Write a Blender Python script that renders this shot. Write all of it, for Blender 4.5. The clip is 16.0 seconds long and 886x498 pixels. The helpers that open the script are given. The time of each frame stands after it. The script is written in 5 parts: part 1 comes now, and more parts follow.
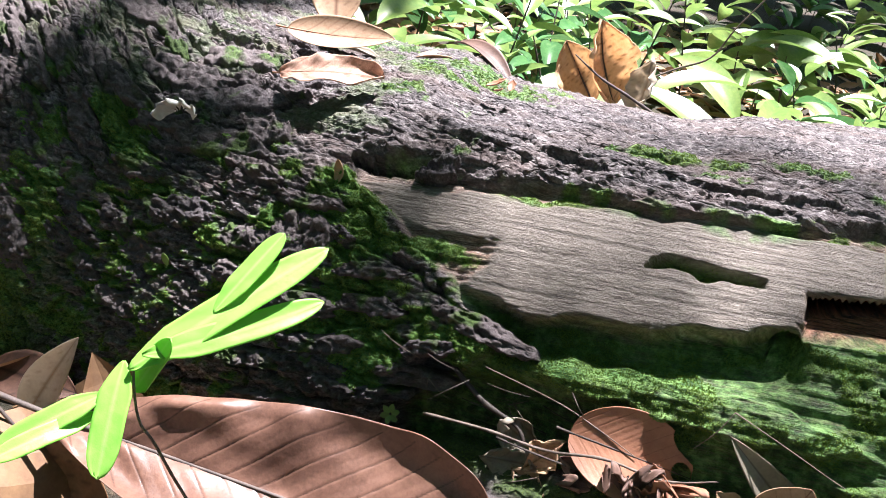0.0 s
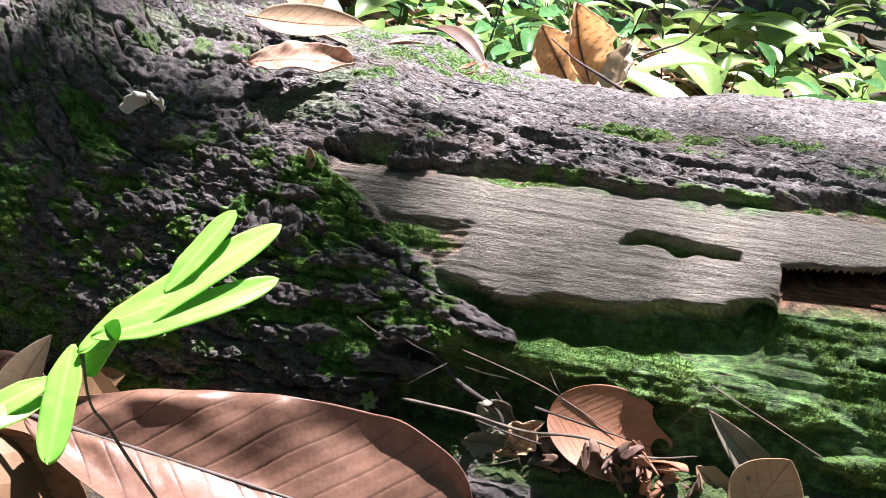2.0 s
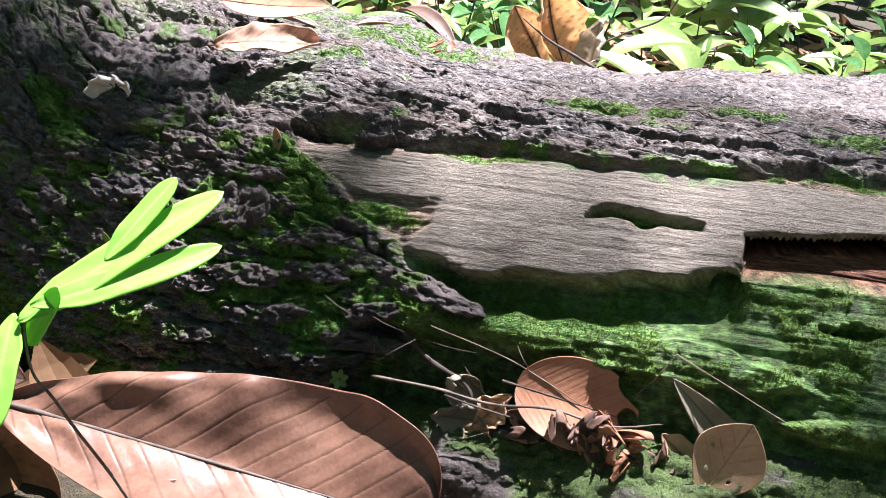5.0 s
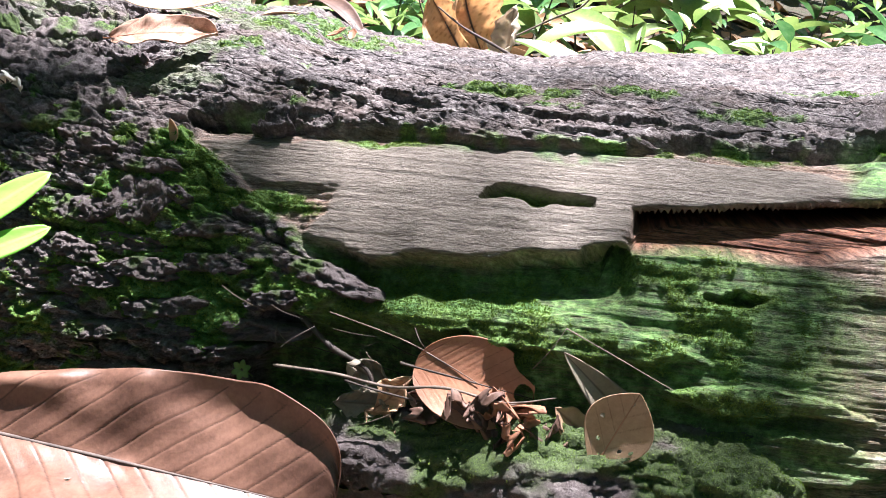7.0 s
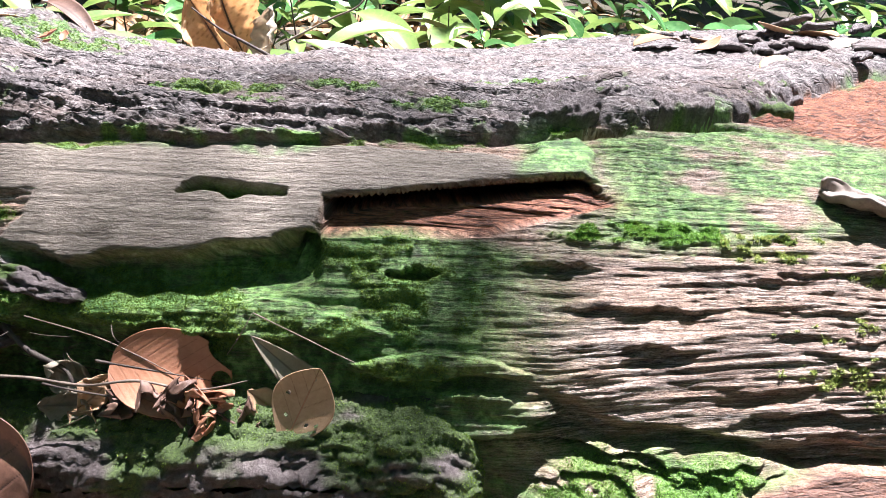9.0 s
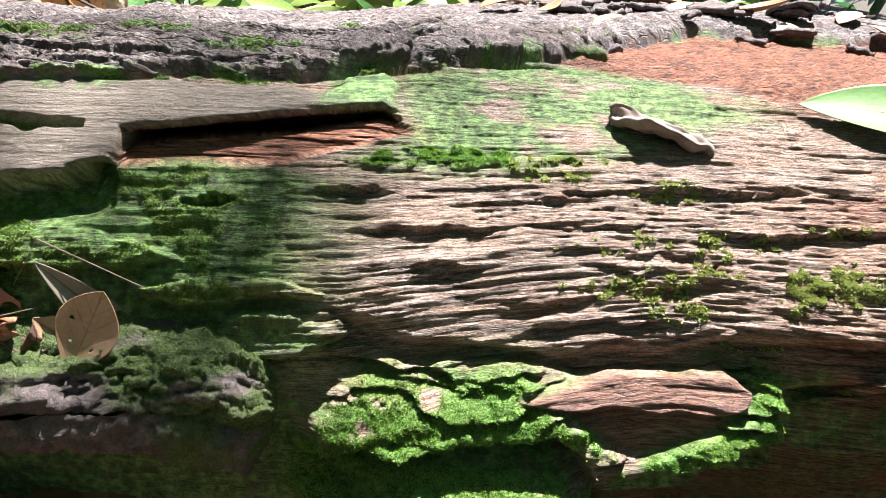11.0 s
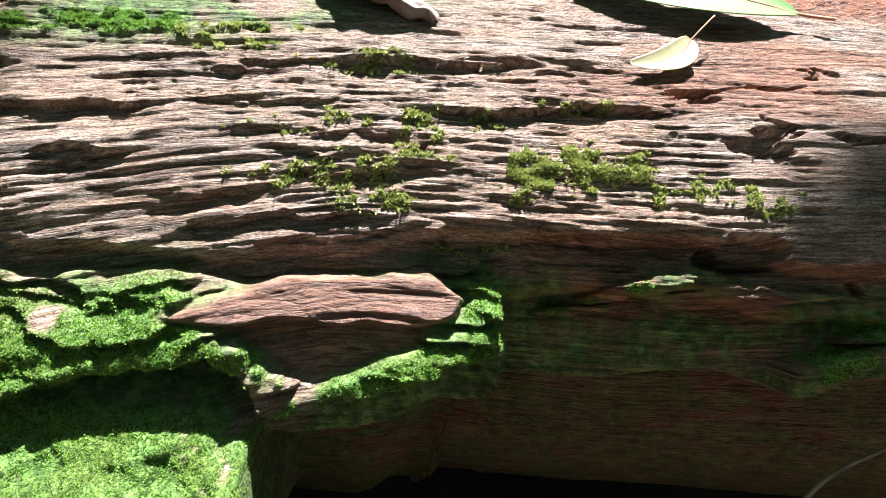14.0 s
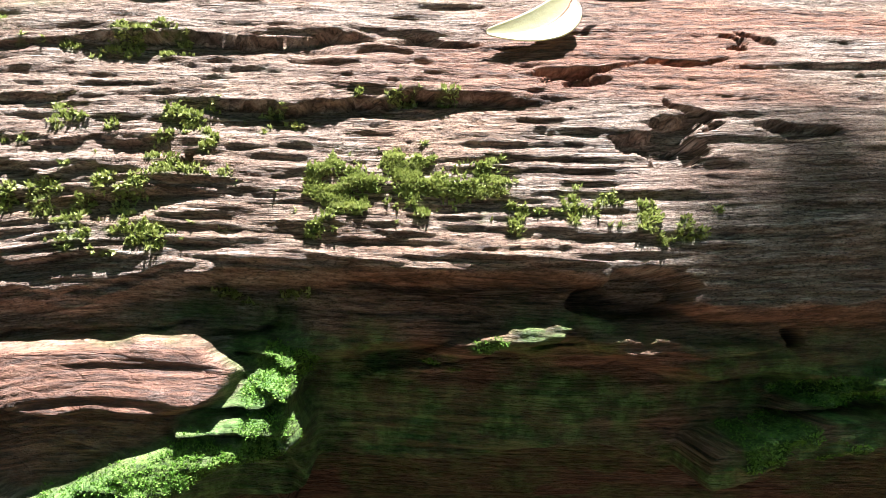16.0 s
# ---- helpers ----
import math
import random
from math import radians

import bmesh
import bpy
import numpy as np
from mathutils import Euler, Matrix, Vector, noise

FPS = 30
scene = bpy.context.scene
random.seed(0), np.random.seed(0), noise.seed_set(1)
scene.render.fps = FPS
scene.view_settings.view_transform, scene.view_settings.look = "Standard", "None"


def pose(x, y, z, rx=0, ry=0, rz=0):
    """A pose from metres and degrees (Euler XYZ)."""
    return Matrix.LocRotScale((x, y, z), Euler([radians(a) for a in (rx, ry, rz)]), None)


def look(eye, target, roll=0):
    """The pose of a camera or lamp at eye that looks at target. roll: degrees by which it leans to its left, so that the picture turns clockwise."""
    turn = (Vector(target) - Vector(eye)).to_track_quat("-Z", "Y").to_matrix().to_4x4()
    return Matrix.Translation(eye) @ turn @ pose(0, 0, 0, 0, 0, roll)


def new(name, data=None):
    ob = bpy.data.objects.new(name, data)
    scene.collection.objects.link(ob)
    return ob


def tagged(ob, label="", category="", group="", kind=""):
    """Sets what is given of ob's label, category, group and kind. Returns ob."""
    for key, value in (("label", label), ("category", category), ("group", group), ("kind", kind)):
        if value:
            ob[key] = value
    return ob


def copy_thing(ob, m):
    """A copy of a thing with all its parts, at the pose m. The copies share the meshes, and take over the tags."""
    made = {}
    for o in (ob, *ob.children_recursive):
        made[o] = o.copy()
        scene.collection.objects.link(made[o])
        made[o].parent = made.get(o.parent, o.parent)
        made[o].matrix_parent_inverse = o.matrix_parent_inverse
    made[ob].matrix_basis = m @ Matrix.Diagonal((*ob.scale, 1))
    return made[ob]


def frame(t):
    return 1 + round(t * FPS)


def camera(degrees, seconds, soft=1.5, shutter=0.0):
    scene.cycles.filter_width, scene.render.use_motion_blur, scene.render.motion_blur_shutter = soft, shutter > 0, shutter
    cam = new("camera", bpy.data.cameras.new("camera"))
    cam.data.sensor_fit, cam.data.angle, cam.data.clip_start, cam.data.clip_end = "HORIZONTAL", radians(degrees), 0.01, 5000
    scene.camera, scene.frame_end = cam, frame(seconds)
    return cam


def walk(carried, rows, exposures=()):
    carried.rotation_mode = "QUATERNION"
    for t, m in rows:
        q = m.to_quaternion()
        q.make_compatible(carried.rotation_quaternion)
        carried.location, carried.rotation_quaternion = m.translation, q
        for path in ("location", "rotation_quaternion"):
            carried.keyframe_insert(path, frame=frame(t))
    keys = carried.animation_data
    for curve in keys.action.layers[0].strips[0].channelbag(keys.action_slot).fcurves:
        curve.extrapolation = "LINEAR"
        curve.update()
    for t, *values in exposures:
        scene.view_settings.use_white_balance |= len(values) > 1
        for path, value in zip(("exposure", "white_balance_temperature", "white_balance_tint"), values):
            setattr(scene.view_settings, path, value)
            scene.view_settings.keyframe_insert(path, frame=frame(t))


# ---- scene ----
cam = camera(58.3, 16.0, soft=0.7)
EXPOSURES = [(0, 2.35, 5950, 18), (6, 2.45, 5950, 18), (8.7, 2.5, 5950, 18), (11, 2.4, 6350, 15), (16, 2.4, 6250, 13)]
PATH = [
    (0, (0.137, 0.053, 0.684), (-0.351, 1.818, -0.12), 11.4),
    (0.5, (0.145, 0.052, 0.683), (-0.342, 1.817, -0.12), 11.2),
    (1, (0.147, 0.052, 0.678), (-0.333, 1.818, -0.128), 11.0),
    (1.5, (0.149, 0.057, 0.675), (-0.326, 1.823, -0.133), 10.5),
    (2, (0.152, 0.059, 0.676), (-0.315, 1.827, -0.135), 9.8),
    (2.5, (0.156, 0.063, 0.673), (-0.308, 1.828, -0.146), 9.4),
    (3, (0.161, 0.062, 0.672), (-0.296, 1.826, -0.153), 9.2),
    (3.5, (0.167, 0.059, 0.671), (-0.278, 1.826, -0.153), 9.0),
    (6, (0.182, 0.064, 0.668), (-0.25, 1.829, -0.166), 8.9),
    (6.5, (0.207, 0.067, 0.667), (-0.186, 1.843, -0.164), 8.2),
    (7, (0.222, 0.069, 0.667), (-0.12, 1.859, -0.155), 8.1),
    (7.5, (0.253, 0.067, 0.674), (-0.021, 1.876, -0.133), 8.3),
    (8, (0.288, 0.068, 0.68), (0.1, 1.896, -0.107), 8.4),
    (8.5, (0.322, 0.067, 0.684), (0.223, 1.906, -0.097), 8.8),
    (8.7, (0.336, 0.066, 0.684), (0.272, 1.906, -0.095), 8.7),
    (10.8, (0.465, 0.033, 0.643), (0.557, 1.902, -0.064), 8.3),
    (11, (0.475, 0.035, 0.638), (0.589, 1.898, -0.08), 8.8),
    (11.5, (0.509, 0.038, 0.612), (0.677, 1.899, -0.101), 9.1),
    (12, (0.533, 0.049, 0.59), (0.75, 1.907, -0.117), 9.9),
    (12.5, (0.571, 0.067, 0.565), (0.826, 1.922, -0.139), 9.6),
    (13, (0.602, 0.074, 0.562), (0.901, 1.93, -0.121), 9.8),
    (13.5, (0.626, 0.094, 0.553), (0.931, 1.954, -0.117), 9.3),
    (14, (0.65, 0.11, 0.548), (0.955, 1.974, -0.111), 9.6),
    (14.5, (0.69, 0.115, 0.546), (0.996, 1.978, -0.114), 9.1),
    (15, (0.714, 0.147, 0.549), (0.993, 2.01, -0.121), 7.7),
    (15.5, (0.737, 0.193, 0.558), (1.001, 2.059, -0.112), 7.2),
    (16, (0.761, 0.228, 0.548), (1.055, 2.07, -0.172), 8.2),
]
walk(cam, [(t, look(eye, target, roll)) for t, eye, target, roll in PATH], EXPOSURES)

# ---- light: a high sun behind the log, and the sky through the trees ----
SUN_FROM = Vector((0.05, 0.26, 0.96)).normalized()
world = bpy.data.worlds.new("world")
scene.world = world
world.use_nodes = True
sky = world.node_tree.nodes.new("ShaderNodeTexSky")
sky.sky_type, sky.sun_disc = "NISHITA", False
sky.sun_elevation = math.asin(SUN_FROM.z)
sky.sun_rotation = math.atan2(SUN_FROM.x, SUN_FROM.y)
back = world.node_tree.nodes["Background"]
back.inputs["Strength"].default_value = 0.05
world.node_tree.links.new(sky.outputs[0], back.inputs["Color"])
sun = new("sun", bpy.data.lights.new("sun", "SUN"))
sun.data.energy, sun.data.angle, sun.data.color = 5.0, radians(0.6), (1.0, 0.97, 0.91)
sun.matrix_world = look(SUN_FROM * 8, (0, 0, 0))


# ---- small numeric noise, on arrays ----
def lattice(ix, iy, seed):
    h = (ix.astype(np.int64) * 374761393 + iy.astype(np.int64) * 668265263 + seed * 1442695041) & 0x7FFFFFFF
    h = ((h ^ (h >> 13)) * 1274126177) & 0x7FFFFFFF
    return ((h ^ (h >> 16)) & 0xFFFFF) / 1048575.0


def vnoise(x, y, seed=0):
    """Smooth noise between -1 and 1."""
    ix, iy = np.floor(x), np.floor(y)
    fx, fy = x - ix, y - iy
    fx, fy = fx * fx * (3 - 2 * fx), fy * fy * (3 - 2 * fy)
    a, b = lattice(ix, iy, seed), lattice(ix + 1, iy, seed)
    c, d = lattice(ix, iy + 1, seed), lattice(ix + 1, iy + 1, seed)
    return 2 * ((a + (b - a) * fx) * (1 - fy) + (c + (d - c) * fx) * fy) - 1


def fbm(x, y, seed=0, octaves=4, gain=0.5):
    total, amp = 0, 1.0
    for k in range(octaves):
        total = total + amp * vnoise(x * 2 ** k + 17.3 * k, y * 2 ** k - 9.1 * k, seed + k)
        amp *= gain
    return total


def cells(x, y, seed=0, jitter=0.9):
    """Distance to a cell's edge (0 at the edge) and the cell's random value."""
    ix, iy = np.floor(x), np.floor(y)
    f1, f2 = np.full(x.shape, 9.0), np.full(x.shape, 9.0)
    who = np.zeros(x.shape)
    for dx in (-1, 0, 1):
        for dy in (-1, 0, 1):
            cx, cy = ix + dx, iy + dy
            px = cx + 0.5 + jitter * (lattice(cx, cy, seed) - 0.5)
            py = cy + 0.5 + jitter * (lattice(cx, cy, seed + 7) - 0.5)
            d = np.hypot(px - x, py - y)
            near = d < f1
            f2 = np.where(near, f1, np.minimum(f2, d))
            who = np.where(near, lattice(cx, cy, seed + 13), who)
            f1 = np.where(near, d, f1)
    return f2 - f1, who


def ramp(x, a, b):
    t = np.clip((x - a) / (b - a), 0, 1)
    return t * t * (3 - 2 * t)


def inside(x, y, corners, soft):
    """1 inside a polygon, 0 outside, with an edge that is soft over so many metres."""
    d = np.full(x.shape, 9.0)
    odd = np.zeros(x.shape, bool)
    for (x0, y0), (x1, y1) in zip(corners, corners[1:] + corners[:1]):
        ex, ey = x1 - x0, y1 - y0
        t = np.clip(((x - x0) * ex + (y - y0) * ey) / (ex * ex + ey * ey), 0, 1)
        d = np.minimum(d, np.hypot(x - x0 - t * ex, y - y0 - t * ey))
        if y1 != y0:
            odd ^= ((y0 > y) != (y1 > y)) & (x < x0 + (y - y0) / (y1 - y0) * ex)
    return ramp(np.where(odd, d, -d), -soft, soft)


def blob(x, y, cx, cy, rx, ry, turn=0.0):
    c, s = math.cos(radians(turn)), math.sin(radians(turn))
    a, b = (x - cx) * c + (y - cy) * s, -(x - cx) * s + (y - cy) * c
    return np.clip(1 - (a / rx) ** 2 - (b / ry) ** 2, 0, 1)


# ---- the log's form: u runs along it, v round it from its front (0) over the top ----
RADIUS = 0.285
TOP = RADIUS * math.pi / 2


def log_place(u, v, h):
    """World places on the log's skin, h metres proud of it."""
    yc, zc = 0.818 - 0.101 * (u - 0.3), 0.247 + 0.055 * (u - 0.3)
    flare = 0.34 * np.clip(-0.36 - u, 0, None) ** 1.25
    r = RADIUS + flare + h
    flat = np.clip(0.05 + 0.72 * (u - 0.12), 0.05, 0.42) + 0.6 * np.clip(-0.2 - u, 0, 0.4)
    over = np.clip(v - TOP, 0, flat)
    a = np.minimum(v, TOP) / RADIUS + np.clip(v - TOP - flat, 0, None) / RADIUS
    y = yc - r * np.cos(a) + over
    z = zc + r * np.sin(a) + 0.06 * over * ramp(u, 0.5, 0.8)
    return np.stack([u, y, z], -1)


BARE = [(-0.115, 0.245), (-0.07, 0.256), (0.054, 0.272), (0.19, 0.297), (0.277, 0.309), (0.40, 0.318), (0.415, 0.352), (0.453, 0.362),
        (0.455, 0.308), (0.40, 0.298), (0.335, 0.277), (0.256, 0.254), (0.257, 0.226), (0.157, 0.192), (0.06, 0.177), (0.0, 0.182), (0.02, 0.222), (-0.06, 0.214)]
CAVE = [(0.257, 0.222), (0.256, 0.253), (0.335, 0.276), (0.448, 0.306), (0.476, 0.284), (0.382, 0.243)]
ALGAE = [(0.455, 0.36), (0.577, 0.43), (0.68, 0.41), (0.78, 0.36), (0.68, 0.31), (0.60, 0.262), (0.508, 0.25), (0.43, 0.247), (0.475, 0.285)]


def along_grain(u, v):
    """The place across the grain: level along the fibres, which rise to the right and bend down again low on the face."""
    return v - 0.10 * (u - 0.6) - np.interp(v, (0.09, 0.16, 0.23), (0.15, 0.10, 0.0)) * (np.clip(u, 0.44, 0.66) - 0.6 - 0.6 * np.clip(u - 0.68, 0, 0.2))


# long broken ledges in the wood and the bark: from (u, v) to (u, v), sag, depth, height of the recess
LEDGES_LOW = [
    (0.560, 0.134, 0.695, 0.154, 0.006, 0.010, 0.009), (0.596, 0.126, 0.715, 0.151, 0.002, 0.009, 0.009), (0.550, 0.150, 0.625, 0.167, 0.0, 0.006, 0.007),
    (0.640, 0.173, 0.710, 0.182, 0.0, 0.006, 0.006), (0.735, 0.167, 0.800, 0.171, 0.001, 0.004, 0.005), (0.600, 0.176, 0.710, 0.179, 0.0, 0.005, 0.005),
    (0.480, 0.167, 0.535, 0.178, 0.0, 0.009, 0.009), (0.482, 0.157, 0.520, 0.172, 0.0, 0.008, 0.009), (0.598, 0.184, 0.690, 0.190, 0.0, 0.007, 0.007),
]
LEDGES_HIGH = [
    (0.632, 0.250, 0.780, 0.264, 0.003, 0.014, 0.012), (0.780, 0.2635, 0.835, 0.271, 0.0, 0.007, 0.006), (0.692, 0.217, 0.856, 0.237, 0.002, 0.014, 0.011),
    (0.430, 0.187, 0.550, 0.207, 0.001, 0.011, 0.011), (0.560, 0.232, 0.630, 0.248, 0.0, 0.006, 0.007), (0.580, 0.192, 0.645, 0.204, 0.0, 0.006, 0.007),
    (0.620, 0.196, 0.700, 0.208, 0.0, 0.007, 0.006), (0.400, 0.221, 0.472, 0.228, 0.003, 0.012, 0.010), (0.560, 0.212, 0.660, 0.222, 0.001, 0.005, 0.006),
]
LEDGES_BARK = [
    (0.110, 0.320, 0.360, 0.362, -0.006, 0.010, 0.007), (0.028, 0.311, 0.086, 0.316, -0.002, 0.011, 0.005), (0.264, 0.325, 0.400, 0.360, 0.0, 0.008, 0.006),
    (0.176, 0.310, 0.236, 0.320, 0.0, 0.007, 0.006), (-0.035, 0.319, 0.024, 0.322, 0.0, 0.006, 0.005), (-0.068, 0.305, 0.010, 0.309, 0.0, 0.006, 0.005),
    (-0.140, 0.272, 0.004, 0.288, 0.001, 0.009, 0.008), (0.300, 0.395, 0.470, 0.420, 0.0, 0.007, 0.006), (0.420, 0.440, 0.600, 0.500, 0.0, 0.012, 0.010),
]


def ledge_relief(u, v, rows_, jitter):
    total = 0
    for u0, v0, u1, v1, sag, depth, tall in rows_:
        s = (u - u0) / (u1 - u0)
        along = ramp(s, -0.06, 0.30) * (1 - ramp(s, 0.70, 1.06))
        d = v0 + (v1 - v0) * s + 4 * sag * s * (1 - s) + jitter - v
        below = ramp(d, -0.0006, 0.0012) * np.clip(1 - d / (1.9 * tall), 0, 1)
        lip = ramp(-d, -0.0008, 0.0008) * (1 - ramp(-d, 0.002, 0.016))
        total = total + along * depth * (0.2 * lip - 0.5 * below)
    return total


def log_skin(u, v):
    """Relief and the shares of moss, bark, red rot and green film at each place of the log's skin."""
    wu = u + 0.008 * fbm(u * 18, v * 30, 3, 3)
    wv = v + 0.004 * fbm(u * 30, v * 60, 5, 3)
    # where the bark still holds: a sheet along the top, and the whole root end
    edge = np.interp(wu, (-0.35, -0.13, -0.08, -0.02, 0.05, 0.125, 0.214, 0.318, 0.425, 0.446, 0.487, 0.56, 0.62, 0.68, 0.8, 1.2),
                     (0.25, 0.258, 0.275, 0.266, 0.283, 0.286, 0.297, 0.333, 0.362, 0.385, 0.385, 0.41, 0.46, 0.56, 0.68, 0.78))
    sheet = ramp(wv - edge, -0.002, 0.004)
    limit = np.interp(wv, (-0.2, 0.02, 0.06, 0.12, 0.15, 0.18, 0.22, 0.245, 0.26), (0.0, 0.0, -0.01, 0.03, 0.06, 0.0, -0.07, -0.115, -0.12))
    root_end = ramp(limit - wu, -0.004, 0.012)
    bark = np.maximum(sheet, root_end)
    bare = inside(wu, wv, BARE, 0.004)
    cave = inside(u + 0.3 * (wu - u), v + 0.3 * (wv - v), CAVE, 0.003)
    # weathered wood: long ledges that step inwards below, and grain
    swell = 0.012 * ramp(u, 0.45, 0.6) * np.exp(-((u - 0.66) / 0.13) ** 2)
    arch = along_grain(u, v) - swell * 0.3 + 0.0025 * vnoise(u * 6, v * 9, 21)
    steps = 0
    for rate, seed, amount, run in ((21, 31, 0.0004, 2.2), (58, 37, 0.0007, 6.0), (125, 43, 0.0012, 12.0), (250, 47, 0.0014, 18.0)):
        phase = arch * rate + 0.34 * fbm(u * run, arch * rate * 0.12, seed, 5, 0.55) + 0.07 * vnoise(u * run * 9, arch * rate * 0.5, seed + 9) + 0.04 * vnoise(u * 160, arch * 260, seed + 11)
        part_ = phase - np.floor(phase)
        strength = ramp(vnoise(u * run * 1.8 + 3, arch * rate * 0.45, seed + 5), -0.4, 0.5) * (1 - 0.65 * ramp(u, 0.83, 0.89))
        steps = steps + amount * strength * (np.minimum(part_ / max(0.11, 0.0032 * rate), 1) * (1 - part_) - 0.3)
    grain = 0.0012 * fbm(u * 9, arch * 260, 51, 3) + 0.0008 * fbm(u * 30, arch * 330, 57, 2)
    frayed = ramp(vnoise(u * 9, arch * 26, 53), -0.5, 0.3) * (1 - 0.5 * ramp(u, 0.83, 0.89))
    wood = (steps + 0.0009 * fbm(u * 40, arch * 420, 55, 4, 0.7) * frayed) * (1 - 0.9 * bare) * (1 - 0.5 * ramp(0.42 - wu, -0.06, 0.06)) + grain * (1 - 0.55 * bare)
    # bark: long plates with cracks between them; at the root end the plates bend downwards
    bend = 0.9 * ramp(-u, 0.30, 0.56)
    au = u + 0.5 * bend * (v - 0.2) + 0.006 * vnoise(u * 40, v * 80, 61)
    av = v + bend * (u + 0.32) * 0.9 + 0.25 * 0.10 * (u + 0.1) + 0.004 * vnoise(u * 26, v * 60, 63)
    ju, jv = au + 0.008 * fbm(u * 22, v * 60, 64, 3), av + 0.0016 * fbm(u * 34, v * 90, 66, 3)
    gap, who = cells(ju * 13 + 0.25 * vnoise(u * 60, v * 90, 62), jv * 40 + 0.2 * vnoise(u * 50, v * 110, 60), 65)
    gap2, who2 = cells(ju * 26, jv * 110, 67)
    rough = fbm(u * 60, v * 170, 71, 4, 0.6)
    flakes = 0
    for rate, seed, amount, run in ((34, 131, 0.0022, 3.5), (76, 137, 0.0020, 7.0), (165, 143, 0.0018, 14.0)):
        phase = jv * rate + 1.1 * fbm(ju * run, jv * rate * 0.2, seed, 4)
        part_ = phase - np.floor(phase)
        strength = ramp(vnoise(ju * run * 1.5, jv * rate * 0.5, seed + 5), -0.4, 0.5)
        flakes = flakes + amount * strength * (np.minimum(part_ / max(0.10, 0.0028 * rate), 1) * (1 - 0.9 * part_) - 0.4)
    cracks = -0.0016 * (1 - ramp(gap2, 0.0, 0.09)) + 0.0010 * (who2 - 0.5)
    crumb = fbm(u * 150, v * 240, 77, 4, 0.7)
    from_edge = v - edge
    bulge = 0.009 * ramp(from_edge, -0.001, 0.003) + 0.011 * ramp(from_edge, -0.002, 0.055) - 0.012 * np.exp(-((from_edge - 0.002) / 0.006) ** 2) * ramp(vnoise(u * 14, v * 0, 73), -0.6, 0.2) - 0.008 * ramp(from_edge, 0.06, 0.12)
    gap3, who3 = cells(ju * 17 + 0.4 * vnoise(u * 30, v * 60, 68), jv * 70, 69)
    blocks = 0.0022 * (ramp(gap3, 0.02, 0.12) - 0.7) + 0.0026 * (who3 - 0.5)
    sheet_relief = flakes + blocks + cracks + 0.0011 * rough + 0.0012 * crumb + bulge * (1 - ramp(-u, 0.12, 0.25))
    plates = 0.009 * (ramp(gap, 0.05, 0.17) - 0.6) + 0.006 * (who - 0.5) + 0.5 * cracks + 0.0020 * rough + 0.0024 * crumb + 0.004
    lumps = 0.010 * fbm(u * 9, v * 14, 75, 3)
    mostly = np.clip(root_end * ramp(-from_edge, -0.05, 0.02) + ramp(-u, 0.2, 0.32), 0, 1) * (1 - sheet * ramp(u, -0.28, -0.16))
    h = wood * (1 - bark) + (plates * mostly + sheet_relief * (1 - mostly) + 0.004 + 0.3 * lumps) * bark + 0.2 * lumps * (1 - bark) * (1 - 0.7 * bare)
    h = h - 0.020 * ramp(v, 0.31, 0.355) * ramp(u, -0.13, -0.05) * (1 - 0.4 * ramp(u, 0.14, 0.2)) * (1 - ramp(u, 0.36, 0.5))
    # the bare board stands over a hollow below it; the red cave beside it goes deep
    low = np.interp(wu, (-0.02, 0.0, 0.06, 0.157, 0.257, 0.29), (0.17, 0.182, 0.177, 0.192, 0.226, 0.24))
    under = ramp(low - wv, -0.001, 0.003) * (1 - ramp(low - wv, 0.018, 0.05)) * ramp(wu, 0.0, 0.05) * (1 - ramp(wu, 0.252, 0.260))
    h = h - 0.024 * under + 0.006 * bare
    rise_ = np.clip((v - np.interp(u, (0.25, 0.382, 0.476), (0.222, 0.243, 0.282))) / np.interp(u, (0.25, 0.3, 0.448, 0.48), (0.031, 0.036, 0.040, 0.012)), 0, 1)
    h = h - cave * (0.012 + 0.085 * ramp(rise_, np.interp(u, (0.25, 0.29, 0.40), (0.30, 0.52, 0.66)), np.interp(u, (0.25, 0.29, 0.40), (0.4, 0.62, 0.76)))) * np.interp(u, (0.25, 0.40, 0.455, 0.48), (1.0, 0.9, 0.75, 0.1))
    # knots, holes and slots
    eu, ev = wu + 0.010 * fbm(u * 45, v * 120, 117, 3), wv + 0.0024 * fbm(u * 40, v * 130, 119, 4, 0.6)
